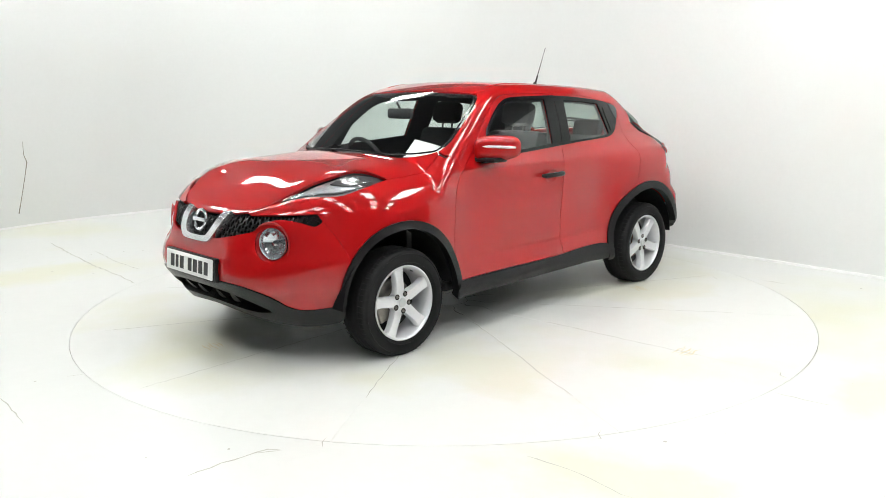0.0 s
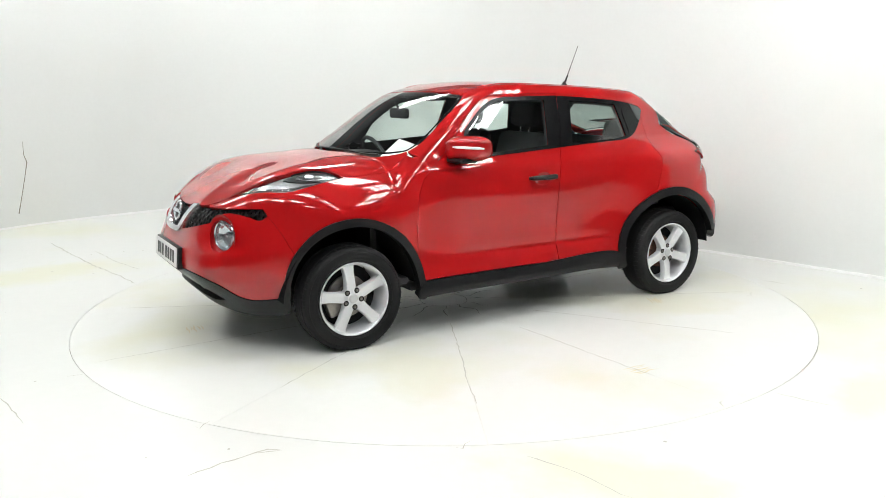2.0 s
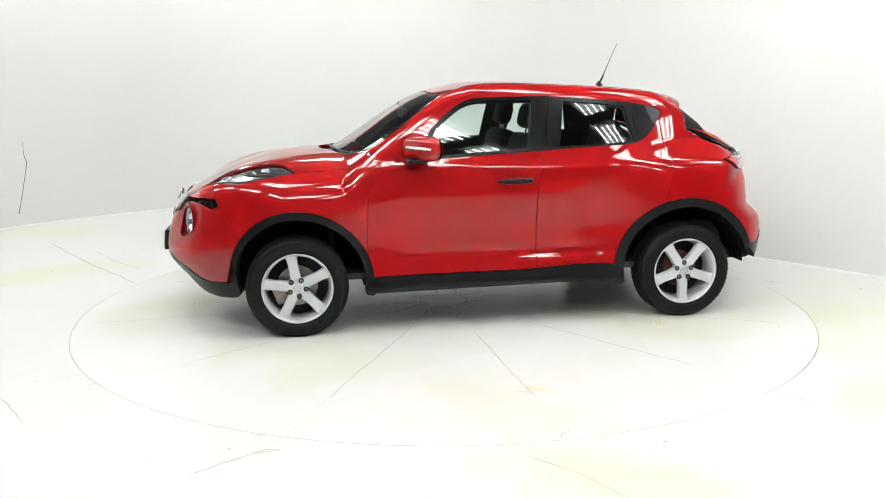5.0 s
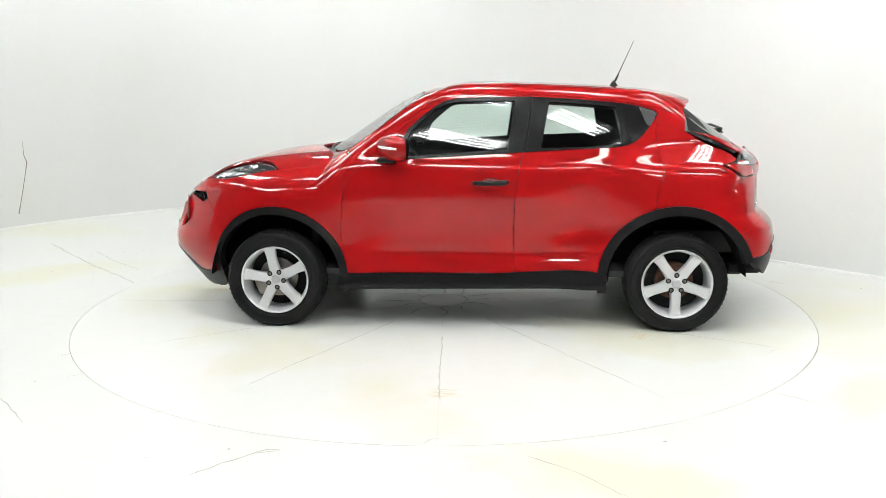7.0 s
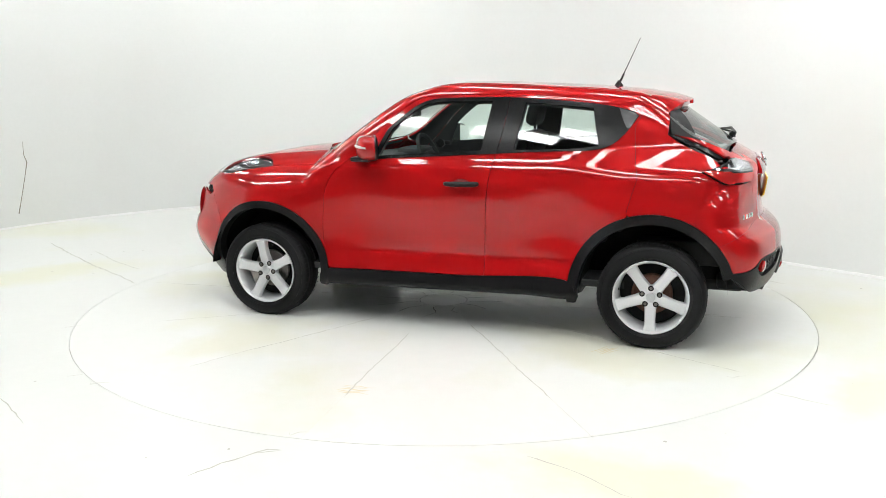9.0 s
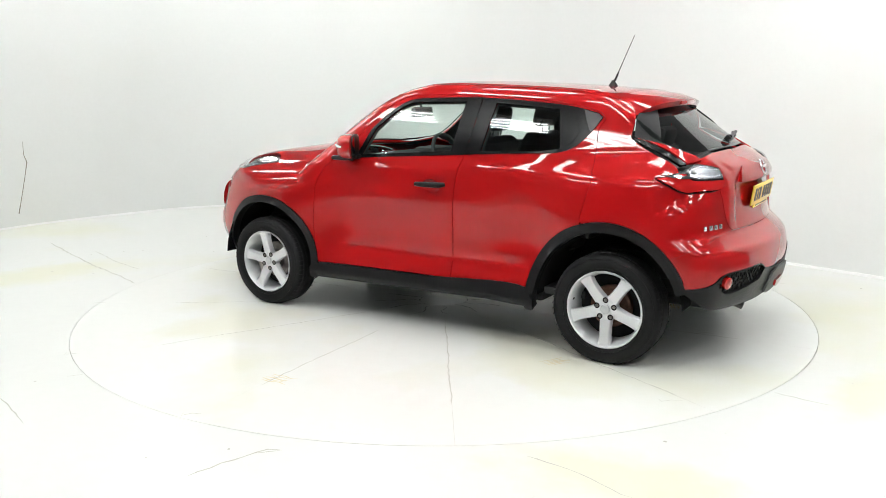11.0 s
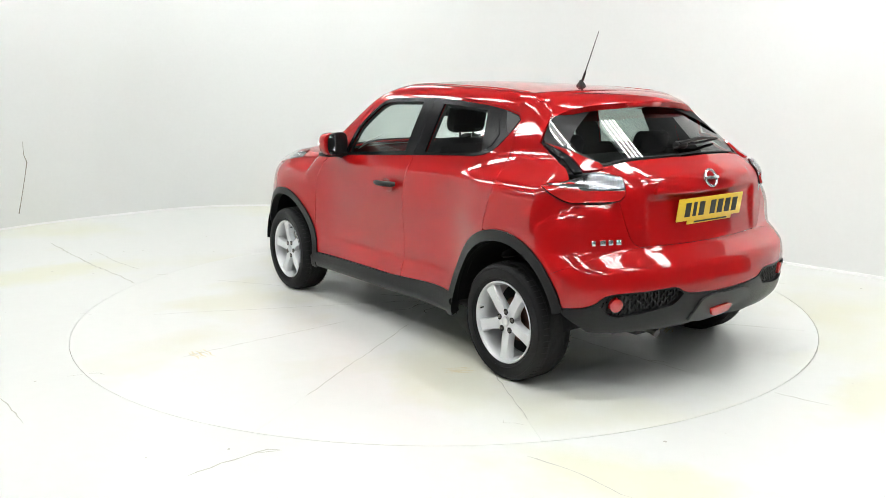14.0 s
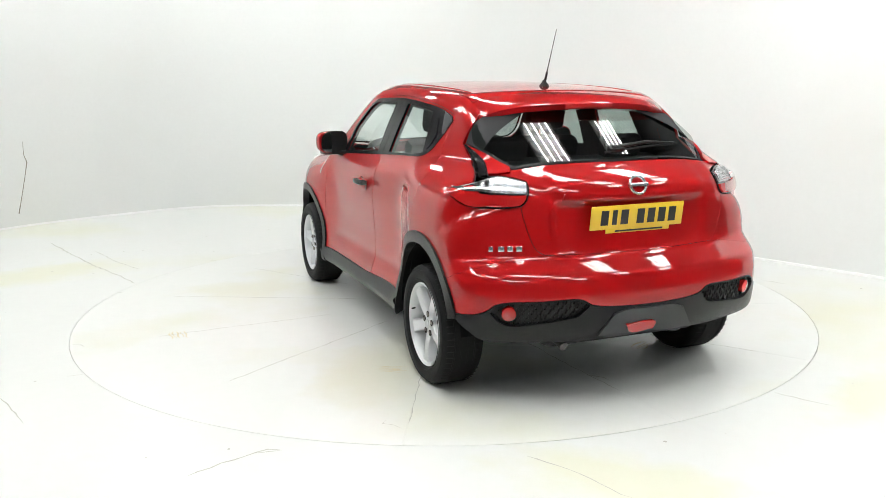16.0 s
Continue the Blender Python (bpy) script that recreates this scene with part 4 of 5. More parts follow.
def build_lamps():
    # swept headlamps
    low, up = spline(LAMP_LOW, .015), spline(LAMP_TOP, .015)
    lens_outline = clean(np.vstack([low, up[::-1][1:-1]]))
    for sgn in (1, -1):
        flip = np.array([1, sgn, 1])

        def lay(name, outline, mat, parent, label="", **kw):
            v, f, n = surface(top, outline, **kw)
            ob = mesh_object(name, v * flip, f if sgn > 0 else [x[::-1] for x in f], mat, parent, label, normals=n * flip)
            return ob
        bowl = lay("headlamp", shrink(lens_outline, .003), REFLECTOR, car, "swept headlamp with clear lens", lift=-.022, depth=0, step=.03, even=2)
        lay("dark_bezel", loop([(1.585, .622), (1.55, .66), (1.46, .700), (1.275, .708)], [(1.285, .672), (1.33, .642), (1.40, .615), (1.50, .612)]), BEZEL, bowl, lift=-.013, depth=.008, step=.03)
        lay("lamp_blade", loop([(1.525, .652), (1.50, .672), (1.43, .700), (1.35, .696)], [(1.35, .690), (1.43, .690), (1.485, .668), (1.50, .648), (1.46, .640)], [(1.46, .634), (1.50, .636)]), SATIN, bowl, lift=-.009, depth=.005, step=.02)
        # shiny dome added in place of a white highlight inside the lamp
        eye = top((1.44, .652)) - .026 * slope(top((1.44, .652)))
        part("highlight_dome", lathe([(.001, .026), (.012, .023), (.022, .014), (.027, .001), (.031, .003), (.034, -.004), (.034, -.02)], 28, "x"), FACETS, bowl, "small shiny dome standing in for a highlight", at=aim(eye * flip, np.array([.82, .42, .39]) * flip))
        lay("lamp_rim", loop([(1.80, .495), (1.735, .588), (1.605, .702), (1.46, .724), (1.30, .712)], [(1.30, .706), (1.46, .714), (1.60, .690), (1.725, .580)]), BEZEL, bowl, lift=-.012, depth=.006, step=.02)
        lens = lay("lens", lens_outline, LENS, bowl, "clear plastic lens", lift=.009, depth=.012, step=.03, even=2)
        lens.visible_shadow = False
        # round lamps in the bumper
        s = 1.942
        p = wall((s, .697))
        n = np.array([.93, .36, .06])
        m = aim((p - .012 * n) * flip, n * flip)
        cup = part("round_lamp", lathe([(.120, .016), (.108, .011), (.098, .0), (.090, -.010), (.086, -.03)], 40, "x"), PAINT, car, "round driving lamp in a black cup", at=m)
        part("reflector", lathe([(.086, -.010), (.080, -.022), (.066, -.036), (.045, -.047), (.02, -.056), (.001, -.058)], 14, "x"), FACETS, cup, smooth=False)
        part("bulb_shield", lathe([(.001, -.012), (.014, -.016), (.018, -.03), (.018, -.06)], 20, "x"), CHROME, cup)
        part("lamp_ring", lathe([(.086, -.010), (.089, -.002), (.085, .004), (.080, -.002), (.080, -.010)], 40, "x", True), SATIN, cup)
        ls = part("lens", lathe([(.001, .024), (.03, .021), (.06, .012), (.085, -.003)], 36, "x"), LENS, cup, "domed clear lens")
        ls.visible_shadow = False
    # tail lamps
    shell = loop(TAIL_LAMP_LOW, [(-1.830, .968), (-1.852, .985), (-1.859, 1.026), (-1.844, 1.076)], [(-1.844, 1.076), (-1.76, 1.094), (-1.70, 1.100), (-1.662, 1.087), (-1.60, 1.066), (-1.54, 1.05)])
    red = loop([(-1.493, 1.032), (-1.550, .997), (-1.606, .967), (-1.69, .960), (-1.778, .962), (-1.827, .970)], [(-1.827, .970), (-1.848, .988), (-1.855, 1.018)], [(-1.852, 1.018), (-1.78, 1.018), (-1.70, 1.020), (-1.65, 1.026), (-1.625, 1.054), (-1.56, 1.043)])
    clear = loop([(-1.635, 1.040), (-1.66, 1.028), (-1.70, 1.024), (-1.78, 1.022), (-1.851, 1.022)], [(-1.851, 1.022), (-1.851, 1.04), (-1.840, 1.070)], [(-1.840, 1.070), (-1.76, 1.088), (-1.70, 1.094), (-1.665, 1.080), (-1.64, 1.062)])
    for sgn in (1, -1):
        flip = np.array([1, sgn, 1])

        def lay(name, outline, mat, parent, label="", **kw):
            v, f, n = surface(wall, outline, **kw)
            return mesh_object(name, v * flip, f if sgn > 0 else [x[::-1] for x in f], mat, parent, label, normals=n * flip)
        base = lay("tail_lamp", shell, GLOSSBLACK, car, "red and clear boomerang tail lamp", lift=.006, depth=.03, step=.03)
        lay("red_lens", red, REDLENS, base, "red lens", lift=.016, depth=.012, step=.02)
        lay("reflector", clear, TAILCUP, base, lift=.009, depth=.004, step=.02)
        for k in range(11):
            s = -1.705 - k * .0125
            lay("lamp_rib", loop([(s, 1.030), (s - .006, 1.030)], [(s - .006, 1.072), (s, 1.074)]), CHROME, base, lift=.014, depth=.006, step=.02)
        lay("lamp_blade", loop([(-1.51, 1.043), (-1.60, 1.046), (-1.69, 1.042)], [(-1.69, 1.027), (-1.60, 1.029), (-1.54, 1.035)]), CHROME, base, lift=.019, depth=.006, step=.02)
        lay("lamp_divider", loop([(-1.655, 1.078), (-1.665, 1.045)], [(-1.690, 1.030), (-1.700, 1.030)], [(-1.682, 1.055), (-1.678, 1.088)]), GLOSSBLACK, base, lift=.014, depth=.006, step=.02)
        ob = lay("clear_lens", clear, LENS, base, "clear lens", lift=.018, depth=.010, step=.03)
        ob.visible_shadow = False


def build_spoiler():
    ys = np.linspace(-.575, .575, 41)
    k = np.abs(ys) / .575
    root = top(np.stack([np.full_like(ys, -1.195), np.clip(ys, -.555, .555)], -1))
    root[:, 1] = ys
    root[:, 2] -= .06 * np.clip(k - .93, 0, 1) / .07 * .6
    tip = np.stack([-1.425 + .11 * k ** 2.2 + .02 * k ** 8, ys * (1 + .01 * k), 1.432 - .035 * k ** 2 - .05 * k ** 8], -1)
    under = tip + np.array([.016, 0, -.036])
    inner = np.stack([-1.31 + .03 * k ** 2, ys * .985, 1.388 - .035 * k ** 2 - .05 * k ** 8], -1)
    mid = (root + tip) / 2 + np.array([0, 0, .010])
    rows = [root + np.array([0, 0, -.012]), root, mid, tip + np.array([.01, 0, .002]), tip + np.array([0, 0, -.006]), under, inner]
    n = len(ys)
    verts = np.vstack(rows)
    faces = [(r * n + i, r * n + i + 1, (r + 1) * n + i + 1, (r + 1) * n + i) for r in range(len(rows) - 1) for i in range(n - 1)]
    faces += [tuple(r * n for r in range(len(rows))), tuple(r * n + n - 1 for r in reversed(range(len(rows))))]
    bm = bmesh.new()
    bv = [bm.verts.new(v) for v in verts]
    for f in faces:
        bm.faces.new([bv[i] for i in f])
    sp = part("spoiler", bm, PAINT, car, "red roof spoiler over the rear screen")
    part("brake_light", box((-1.426, -.14, 1.400), (-1.40, .14, 1.424), .004), REDLENS, sp, "thin red high-level brake light")


def build_mirror(sgn):
    """A door mirror: red cap, black foot, glass to the rear."""
    bm = bmesh.new()
    bmesh.ops.create_uvsphere(bm, u_segments=32, v_segments=20, radius=1)
    for v in bm.verts:
        x, y, z = v.co
        sp = lambda q, e: math.copysign(abs(q) ** e, q)
        x, y, z = sp(x, .75), sp(y, .62), sp(z, .66)
        taper = 1 - .16 * (y * .5 + .5) * (1 if z > 0 else .6)
        rear_flat = -.55 if x < -.55 else x
        v.co = (rear_flat * .088 * taper - .056 * y, y * .115, z * .084 * taper + .008 * y)
    at = pose(.485, .872 * sgn, 1.142) @ Matrix.Diagonal((1, sgn, 1, 1))
    body = part("door_mirror", bm, PAINT, car, "red door mirror on a black foot", at=at)
    glass = bmesh.new()
    bmesh.ops.create_circle(glass, cap_ends=True, radius=1, segments=32)
    for v in glass.verts:
        y, z = v.co.x, v.co.y
        sp = lambda q, e: math.copysign(abs(q) ** e, q)
        y, z = sp(y, .6), sp(z, .62)
        v.co = (-.0535 - .056 * y, y * .095, z * .066)
    part("mirror_rim", slab([(math.copysign(abs(math.cos(w)) ** .6, math.cos(w)) * .108, math.copysign(abs(math.sin(w)) ** .62, math.sin(w)) * .078) for w in np.linspace(0, 2 * math.pi, 33)[:-1]], -.049, -.041, 0, "x"),
         BLACK, body, at=pose(0, 0, 0, 0, 0, 26))
    part("mirror_glass", glass, MIRROR, body, "mirror glass")
    strip_bm = tube([(-.035, .113, .004), (.005, .100, .008), (.048, .058, .010), (.082, 0, .011), (.100, -.05, .012)], [.006, .009, .009, .008, .004], 8)
    part("indicator", strip_bm, PLATEWHITE, body, "clear indicator strip")
    part("foot", box((-.03, -.155, -.085), (.10, .06, -.056), .013), BLACK, body)
    part("arm", tube([(.05, -.175, -.075), (.045, -.13, -.078), (.035, -.06, -.072)], [.034, .028, .024], 12), BLACK, body)
    return body


def build_handles(front_door):
    for i, door in enumerate(front_door):
        sgn = -1 if i else 1
        dish = bmesh.new()
        add_lathe(dish, [(.001, -.012), (.03, -.008), (.045, -.001), (.05, .0015)], 28, "y")
        bmesh.ops.transform(dish, matrix=pose(-.115, .8285 * sgn, .918, -13 * sgn) @ Matrix.Diagonal((1.25, sgn, .9, 1)), verts=dish.verts)
        part("handle_dish", dish, PAINT, door)
        pts = [(-.005, .832, .927), (-.02, .853, .928), (-.07, .865, .929), (-.15, .866, .930), (-.20, .858, .931), (-.215, .834, .931)]
        part("door_handle", tube([(x, y * sgn, z) for x, y, z in pts], [.010, .014, .0155, .0165, .017, .013], 12), BLACK, door, "black plastic door handle")


def build_wheel(x, y_sign, spoke_turn, rear_brake):
    """A wheel with tyre, five-spoke alloy rim, nuts and brake; its outer face looks along +y."""
    w = new("wheel")
    w.parent = car
    w.matrix_basis = pose(x, 0, HUB) if y_sign > 0 else pose(x, 0, HUB, 0, 0, 180)
    tagged(w, "silver five-spoke alloy wheel with black tyre")
    R = .314
    prof = [(.213, .70), (.214, .665), (.25, .650), (.285, .655), (.303, .672), (R - .002, .70), (R, .735), (R, .80), (R - .002, .835), (.304, .858), (.288, .872), (.262, .8765), (.240, .873), (.226, .866), (.215, .855), (.213, .83)]
    tyre = part("tyre", lathe(prof, 72), RUBBER, w, "black road tyre with worn tread")
    bm = bmesh.new()
    for k in range(4):
        yy = .712 + k * .036
        add_lathe(bm, [(R + .0006, yy - .004), (R - .006, yy - .003), (R - .006, yy + .003), (R + .0006, yy + .004)], 72)
    for i in range(60):
        a = 2 * math.pi * i / 60
        for yy in (.688, .84):
            add_box(bm, (-.002, -.018, -.001), (.002, .018, .0006), 0, pose(0, yy, 0) @ Matrix.Rotation(a, 4, "Y") @ pose(0, 0, R - .001, -10 if yy > .8 else 10))
    part("tread", bm, DARK, tyre, smooth=False)
    side = bmesh.new()
    for rr in (.236, .287):
        add_lathe(side, [(rr - .002, .872 + (.0025 if rr < .25 else .0005)), (rr, .8755 + (.0015 if rr < .25 else -.0005)), (rr + .002, .872 + (.0025 if rr < .25 else .0005))], 72)
    part("sidewall_rib", side, RUBBER, tyre)
    rim_prof = [(.215, .66), (.216, .672), (.195, .69), (.188, .74), (.192, .80), (.198, .835), (.203, .848), (.207, .860), (.213, .866), (.2185, .864), (.2185, .852), (.212, .846)]
    part("rim", lathe(rim_prof, 72), ALLOY, w, "silver painted alloy rim")
    for k in range(5):
        base = bmesh.new()
        a = radians(spoke_turn + 72 * k)
        ring_pts = []
        for r, half, yy, crown in ((.03, .026, .834, .012), (.06, .034, .838, .012), (.10, .031, .846, .010), (.15, .030, .850, .009), (.185, .034, .852, .007), (.205, .042, .850, .004)):
            sec = [(-half, yy - .040), (-half, yy - .008), (-half * .82, yy), (-half * .25, yy + .001 - crown * .25), (half * .25, yy + .001 - crown * .25), (half * .82, yy), (half, yy - .008), (half, yy - .040)]
            ring_pts.append([base.verts.new((r * math.cos(a) - q * math.sin(a), yv, r * math.sin(a) + q * math.cos(a))) for q, yv in sec])
        for p, q in zip(ring_pts, ring_pts[1:]):
            for i in range(7):
                base.faces.new((p[i], p[i + 1], q[i + 1], q[i]))
        part("spoke", base, ALLOY, w)
    part("hub", lathe([(.001, .842), (.030, .842), (.034, .838), (.060, .836), (.066, .825), (.066, .79)], 40), ALLOY, w)
    part("centre_cap", lathe([(.001, .850), (.022, .849), (.027, .845), (.028, .838)], 32), ALLOY_CAP, w, "small round centre cap")
    for k in range(5):
        a = radians(spoke_turn + 36 + 72 * k)
        nut = lathe([(.001, .846), (.007, .846), (.010, .842), (.010, .82)], 6)
        part("wheel_nut", nut, STEEL, w, at=pose(.052 * math.cos(a), 0, .052 * math.sin(a)))
        part("nut_socket", lathe([(.0165, .8415), (.0155, .839), (.001, .838)], 16), DARK, w, at=pose(.052 * math.cos(a), 0, .052 * math.sin(a)))
    # dark disc added behind the spokes, standing in for shade in the gaps
    part("spoke_gap_shade", lathe([(.001, .725), (.188, .725), (.19, .715)], 40), DARK, w)
    if rear_brake:
        part("brake_drum", lathe([(.001, .77), (.105, .77), (.118, .76), (.12, .72)], 48), RUST, w, "rust-brown brake drum")
    else:
        part("brake_disc", lathe([(.07, .79), (.075, .765), (.125, .765), (.125, .745), (.06, .745)], 48), STEEL, w, "bare steel brake disc")
        part("brake_caliper", box((.07, .735, -.07), (.155, .80, .07), .015, Matrix.Rotation(radians(20 if y_sign > 0 else 160), 4, "Y")), STEEL, w)
    part("valve", tube([(.19, .84, 0), (.186, .862, 0)], .004, 8), DARK, w, at=Matrix.Rotation(radians(-spoke_turn - 30), 4, "Y"))
    return w


def build_wells():
    for cx in (AXLE, -AXLE):
        for sgn in (1, -1):
            bm = bmesh.new()
            rings = []
            for yy in (.835, .72, .45):
                rings.append([bm.verts.new((cx + .428 * math.cos(w) * (.985), yy * sgn, HUB + .428 * math.sin(w))) for w in np.linspace(.06, math.pi - .10, 36)])
            for p, q in zip(rings, rings[1:]):
                for i in range(35):
                    bm.faces.new((p[i], p[i + 1], q[i + 1], q[i]))
            bm.faces.new(rings[-1])
            part("wheel_liner", bm, LINER, car, "dark wheel arch liner")
    bm = bmesh.new()
    add_box(bm, (-.86, -.78, .275), (.86, .78, .34), .03)
    add_box(bm, (-1.80, -.44, .27), (1.80, .44, .36), .04)
    add_box(bm, (1.5, -.60, .26), (1.76, .60, .32), .03)
    add_box(bm, (-1.84, -.66, .33), (-1.62, .66, .40), .03)
    part("underbody", bm, DARK, car, "black underbody")
    part("exhaust", tube([(-1.5, .40, .325), (-1.75, .40, .33), (-1.86, .40, .322), (-1.895, .40, .31)], .021, 16), DARKSTEEL, car, "bare steel exhaust tip")


def build_plates():
    def make(name, mat, m, label, dark):
        p = part(name, box((0, -.26, -.058), (.008, .26, .058), .004), mat, car, label, at=m)
        for k, (c, wd) in enumerate([(-.185, .045), (-.13, .03), (-.075, .045), (.015, .045), (.075, .045), (.135, .045), (.195, .045)]):
            part("character_bar", box((.007, c - wd / 2 + .002, -.036), (.0095, c + wd / 2 - .002, .036)), dark, p)
        return p
    front = make("front_plate", PLATEWHITE, pose(2.118, 0, .540, 0, -5), "white front number plate with dark bars", INK)
    part("plate_holder", box((-.03, -.275, -.068), (-.001, .275, .064), .005), BLACK, front)
    back = make("rear_plate", PLATEYELLOW, pose(-1.872, 0, .905, 0, 8, 180), "yellow rear number plate with dark bars", INK)
    part("plate_tab", box((.0, -.17, -.078), (.006, .19, -.056), .002), PLATEYELLOW, back)
    part("print_bar", box((.0055, -.12, -.072), (.0075, .15, -.064)), INK, back)
    # model lettering becomes plain chrome bars
    for k in range(4):
        s = -1.720 - k * .035
        p = wall((s - .008, .775))
        n = slope(p)
        part("lettering_bar", box((-.002, -.0145, -.0125), (.004, (.006, .0145, .011, .013)[k], .0125), .002), SATIN, car, "small chrome bar of the model name", at=aim(p, n))


def build_roof_gear():
    base = part("aerial", lathe([(.001, 0.034), (.009, .034), (.014, .022), (.027, .006), (.03, -.004)], 24, "z"), BLACK, car, "black roof aerial", at=pose(-.945, 0, 1.512))
    part("aerial_rod", tube([(-.010, 0, .03), (-.03, 0, .075), (-.032, 0, .082), (-.128, 0, .302)], [.0075, .0065, .003, .0018], 8), BLACK, base)
    hub = part("rear_wiper", box((-.022, -.045, -.018), (.018, .045, .022), .014), BLACK, car, "black rear wiper", at=pose(-1.668, .0, 1.205, 0, -35))
    part("wiper_arm", tube([(-1.685, .03, 1.215), (-1.665, -.18, 1.235), (-1.60, -.40, 1.222)], [.011, .009, .005], 8), BLACK, hub, at=pose(-1.668, .0, 1.205, 0, -35).inverted())
    part("wiper_blade", tube([(-1.685, .07, 1.193), (-1.665, -.17, 1.212), (-1.585, -.43, 1.218)], .006, 8), DARK, hub, at=pose(-1.668, .0, 1.205, 0, -35).inverted())
    for ys in (np.linspace(.50, -.10, 14), np.linspace(-.02, -.58, 14)):
        foot = np.interp(np.abs(ys), (0, .2, .4, .55, .62), (1.01, .995, .947, .888, .835))
        pts = top(np.stack([foot, ys], -1)) + np.array([.004, 0, .004])
        part("front_wiper", tube([tuple(p) for p in pts], .006, 8), BLACK, car, "black windscreen wiper")
    # raised roof ribs
    for sgn in (1, -1):
        pts = top(np.stack([np.linspace(.18, -1.06, 24), sgn * np.linspace(.49, .505, 24)], -1)) - np.array([0, 0, .001])
        part("roof_strip", tube([tuple(p) for p in pts], .0035, 6), PAINT, car, "thin red roof joint strip")


def build_cabin():
    def seat(x, y):
        c = part("front_seat", box((x - .25, y - .25, .52), (x + .27, y + .25, .68), .06), SEAT, car, "dark fabric front seat", at=None)
        part("backrest", box((-.065, -.245, 0), (.075, .245, .60), .055, pose(x - .25, y, .62, 0, -17)), SEAT, c)
        part("headrest", box((-.045, -.135, .63), (.055, .135, .80), .045, pose(x - .25, y, .62, 0, -14)), SEAT, c)
        for o in (-.05, .05):
            part("headrest_post", tube([(x - .405, y + o, 1.16), (x - .425, y + o, 1.28)], .007, 8), CHROME, c)
    seat(.10, .36)
    seat(.10, -.36)
    b = part("rear_bench", box((-.98, -.62, .55), (-.48, .62, .70), .06), SEAT, car, "dark fabric rear bench")
    part("backrest", box((-.07, -.63, 0), (.07, .63, .52), .055, pose(-1.0, 0, .64, 0, -20)), SEAT, b)
    for y in (-.36, .36):
        part("headrest", box((-.045, -.13, .50), (.045, .13, .64), .04, pose(-1.0, y, .64, 0, -18)), SEAT, b)
    part("parcel_shelf", box((-1.62, -.56, 1.05), (-1.22, .56, 1.075), .01), CABIN, car)
    part("load_bay", box((-1.75, -.58, .45), (-1.15, .58, .60), .02), CABIN, car)
    d = part("dashboard", slab([(.93, .96), (.98, 1.015), (.86, 1.03), (.66, 1.03), (.55, .985), (.53, .90), (.60, .72), (.95, .70)], -.57, .57, .012, "y"), CABIN, car, "dark grey dashboard")
    part("instrument_hood", box((.52, -.50, 1.0), (.72, -.20, 1.065), .03), CABIN, d)
    part("centre_console", box((.0, -.10, .45), (.62, .10, .78), .04), CABIN, d)
    part("floor_pan", box((-1.1, -.74, .32), (1.1, .74, .36)), CABIN, car)
    part("firewall", box((1.02, -.66, .36), (1.06, .66, .95)), DARK, car)
    wheel_bm = bmesh.new()
    add_lathe(wheel_bm, [(.185 + .015 * math.cos(w), .015 * math.sin(w)) for w in np.linspace(0, 2 * math.pi, 9)[:-1]], 40, "x", True)
    add_box(wheel_bm, (-.005, -.18, -.018), (.02, .18, .018), .006)
    add_box(wheel_bm, (-.03, -.07, -.06), (.02, .07, .05), .02)
    add_box(wheel_bm, (-.005, -.018, -.18), (.02, .018, 0), .006)
    part("steering_wheel", wheel_bm, CABIN, car, "black steering wheel", at=pose(.50, -.36, .985, 0, 24))
    m = part("rear_view_mirror", box((-.02, -.12, -.035), (.02, .12, .035), .016), CABIN, car, "dark rear-view mirror", at=pose(.50, 0, 1.335))
    part("mirror_stalk", tube([(0, 0, .03), (.03, 0, .075)], .008, 8), CABIN, m)
    for y in (.34, -.34):
        part("sun_visor", box((.08, y - .14, 1.435), (.25, y + .14, 1.450), .006, None), LINING, car, at=None)


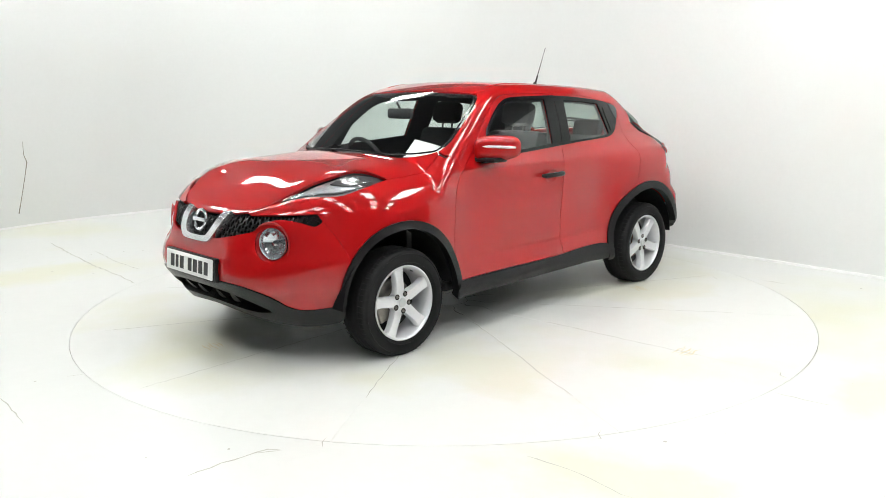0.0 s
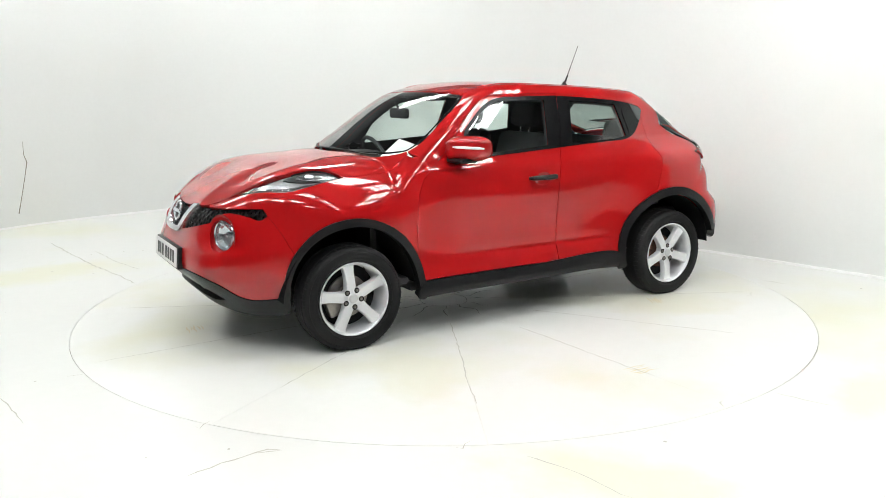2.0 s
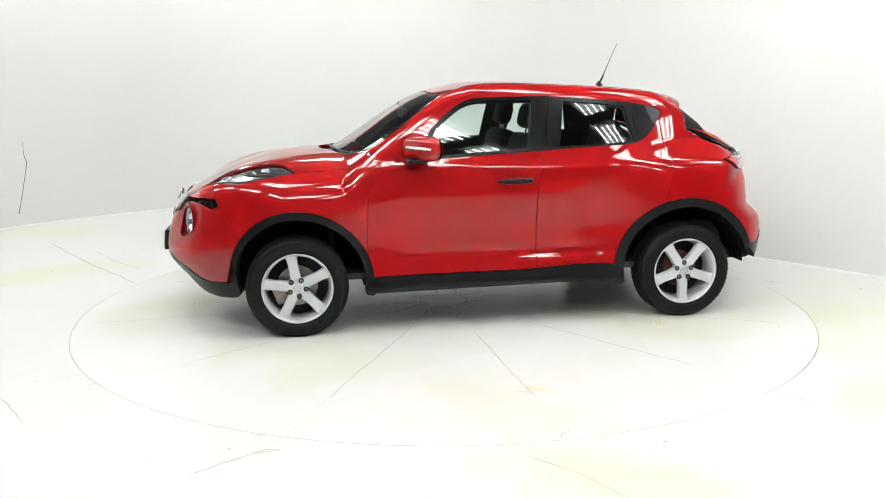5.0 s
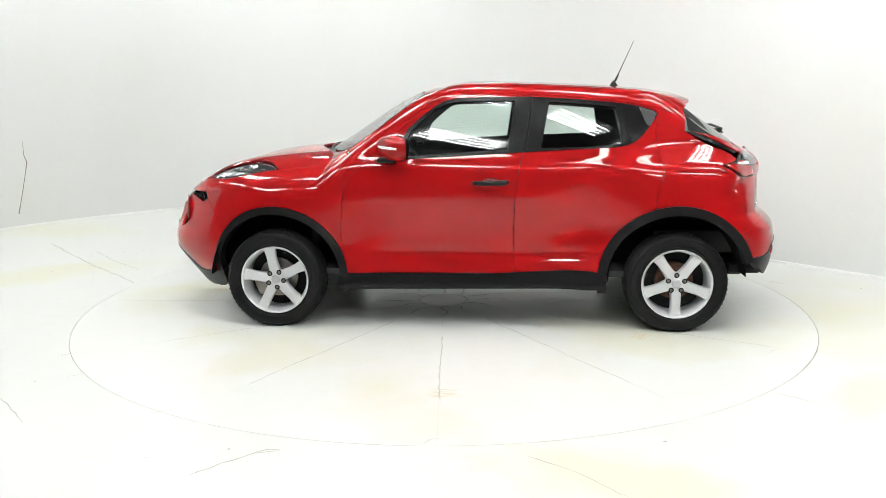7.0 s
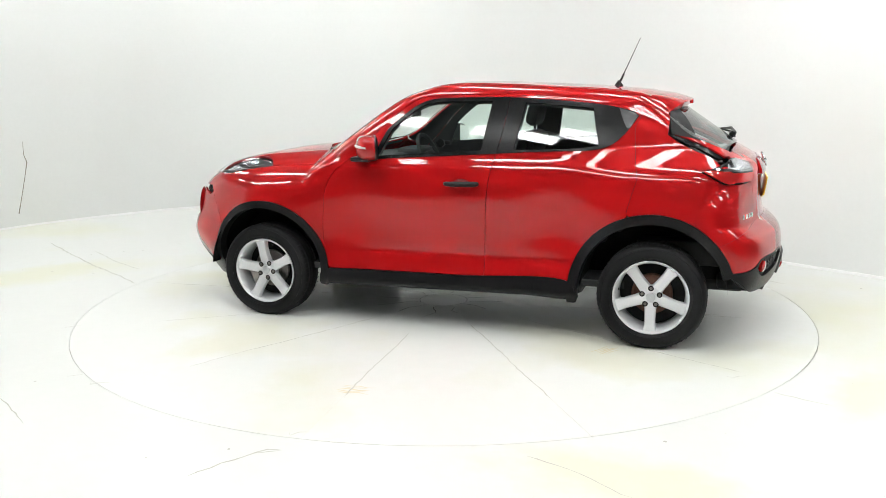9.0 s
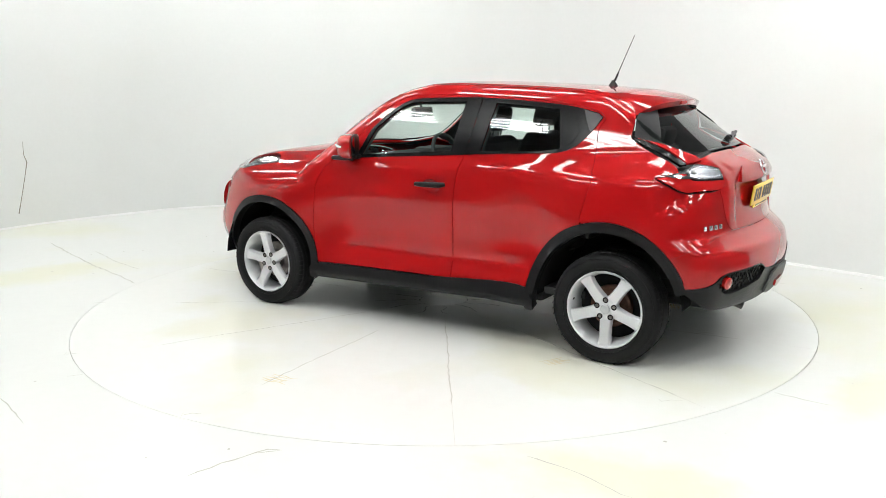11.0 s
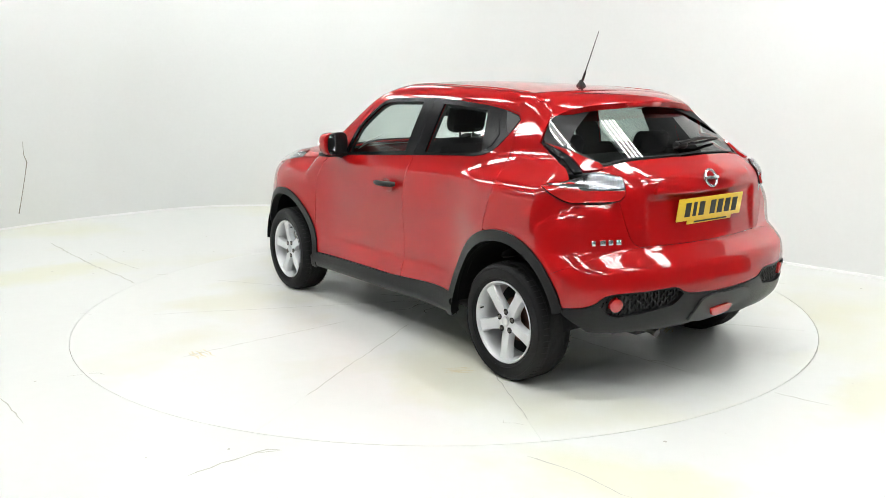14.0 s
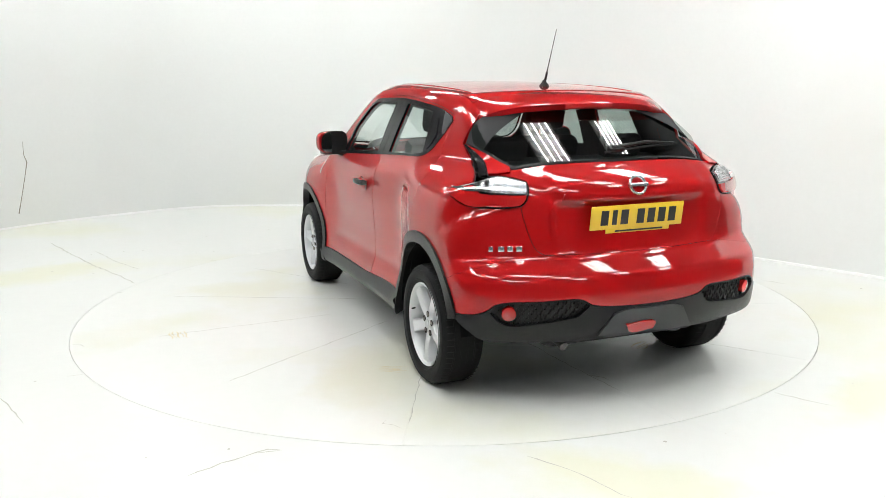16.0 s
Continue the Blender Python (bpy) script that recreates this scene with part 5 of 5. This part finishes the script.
DARKSTEEL = material("sooty_steel", (.10, .095, .09), .5, .8, 0, .3, 60)
GRILLE = material("grille_plastic", (.006, .006, .0065), .5, 0, 0, .2, 200, specular=.25)
SKID = material("dark_grey_plastic", (.022, .022, .023), .5, 0, 0, .2, 200, .2)
LINER = material("felt_liner", (.010, .010, .011), .95, 0, 0, .4, 80, .3, specular=.05)
REFLECTOR = material("lamp_reflector", (.62, .63, .65), .26, .7, 0, .25, 60)
FACETS = material("faceted_reflector", (.74, .75, .77), .16, .9)
TAILCUP = material("grey_lamp_cup", (.52, .52, .54), .2, .8, 0, .4, 90, .5)
BEZEL = material("dark_lamp_bezel", (.017, .0175, .019), .38, 0, 0, .2, 60)
ALLOY_CAP = material("silver_cap", (.55, .56, .58), .3, .8, .3)
front_door, rear_door = build_body()
build_glass(front_door, rear_door)
build_trim()
build_lamps()
build_spoiler()
for sgn in (1, -1):
    build_mirror(sgn)
build_handles(front_door)
build_wheel(AXLE, 1, 81, False)
build_wheel(AXLE, -1, 20, False)
build_wheel(-AXLE, 1, -18, True)
build_wheel(-AXLE, -1, 40, True)
build_wells()
build_plates()
build_roof_gear()
build_cabin()


def build_paper():
    """A white card that leans between dashboard and windscreen."""
    bm = bmesh.new()
    corners = [Vector(q) for q in ((.865, .42, 1.080), (.70, .545, 1.080), (.60, .555, 1.130), (.68, .335, 1.182))]
    n = (corners[1] - corners[0]).cross(corners[3] - corners[0]).normalized() * .001
    lo, hi = [bm.verts.new(q - n) for q in corners], [bm.verts.new(q + n) for q in corners]
    bm.faces.new(lo)
    bm.faces.new(hi[::-1])
    for i in range(4):
        bm.faces.new((lo[i], lo[(i + 1) % 4], hi[(i + 1) % 4], hi[i]))
    ob = part("paper_sheet", bm, PAPER, smooth=False)
    return tagged(ob, "blank white card lying on the dashboard behind the windscreen", "paper")


paper = build_paper()
RIDERS = [car, paper]
HOMES = {car.name: Matrix(), paper.name: Matrix()}


# ---- motion ----
def turn_at(t):
    return 168.583 - 7.0395 * (t - 8) - .002 * (t - 8) ** 2


def motions():
    """The turntable turns clockwise, with the car and all that lies in it."""
    disc_rows, car_rows = [], []
    for i in range(33):
        t = i / 2
        a = turn_at(t)
        m = pose(0, 0, 0, 0, 0, a)
        disc_rows.append((t, m))
        car_rows.append((t, m @ pose(-.237, -.1403, 0)))
    walk(turntable, disc_rows)
    for thing in RIDERS:
        walk(thing, [(t, m @ HOMES[thing.name]) for t, m in car_rows])
motions()
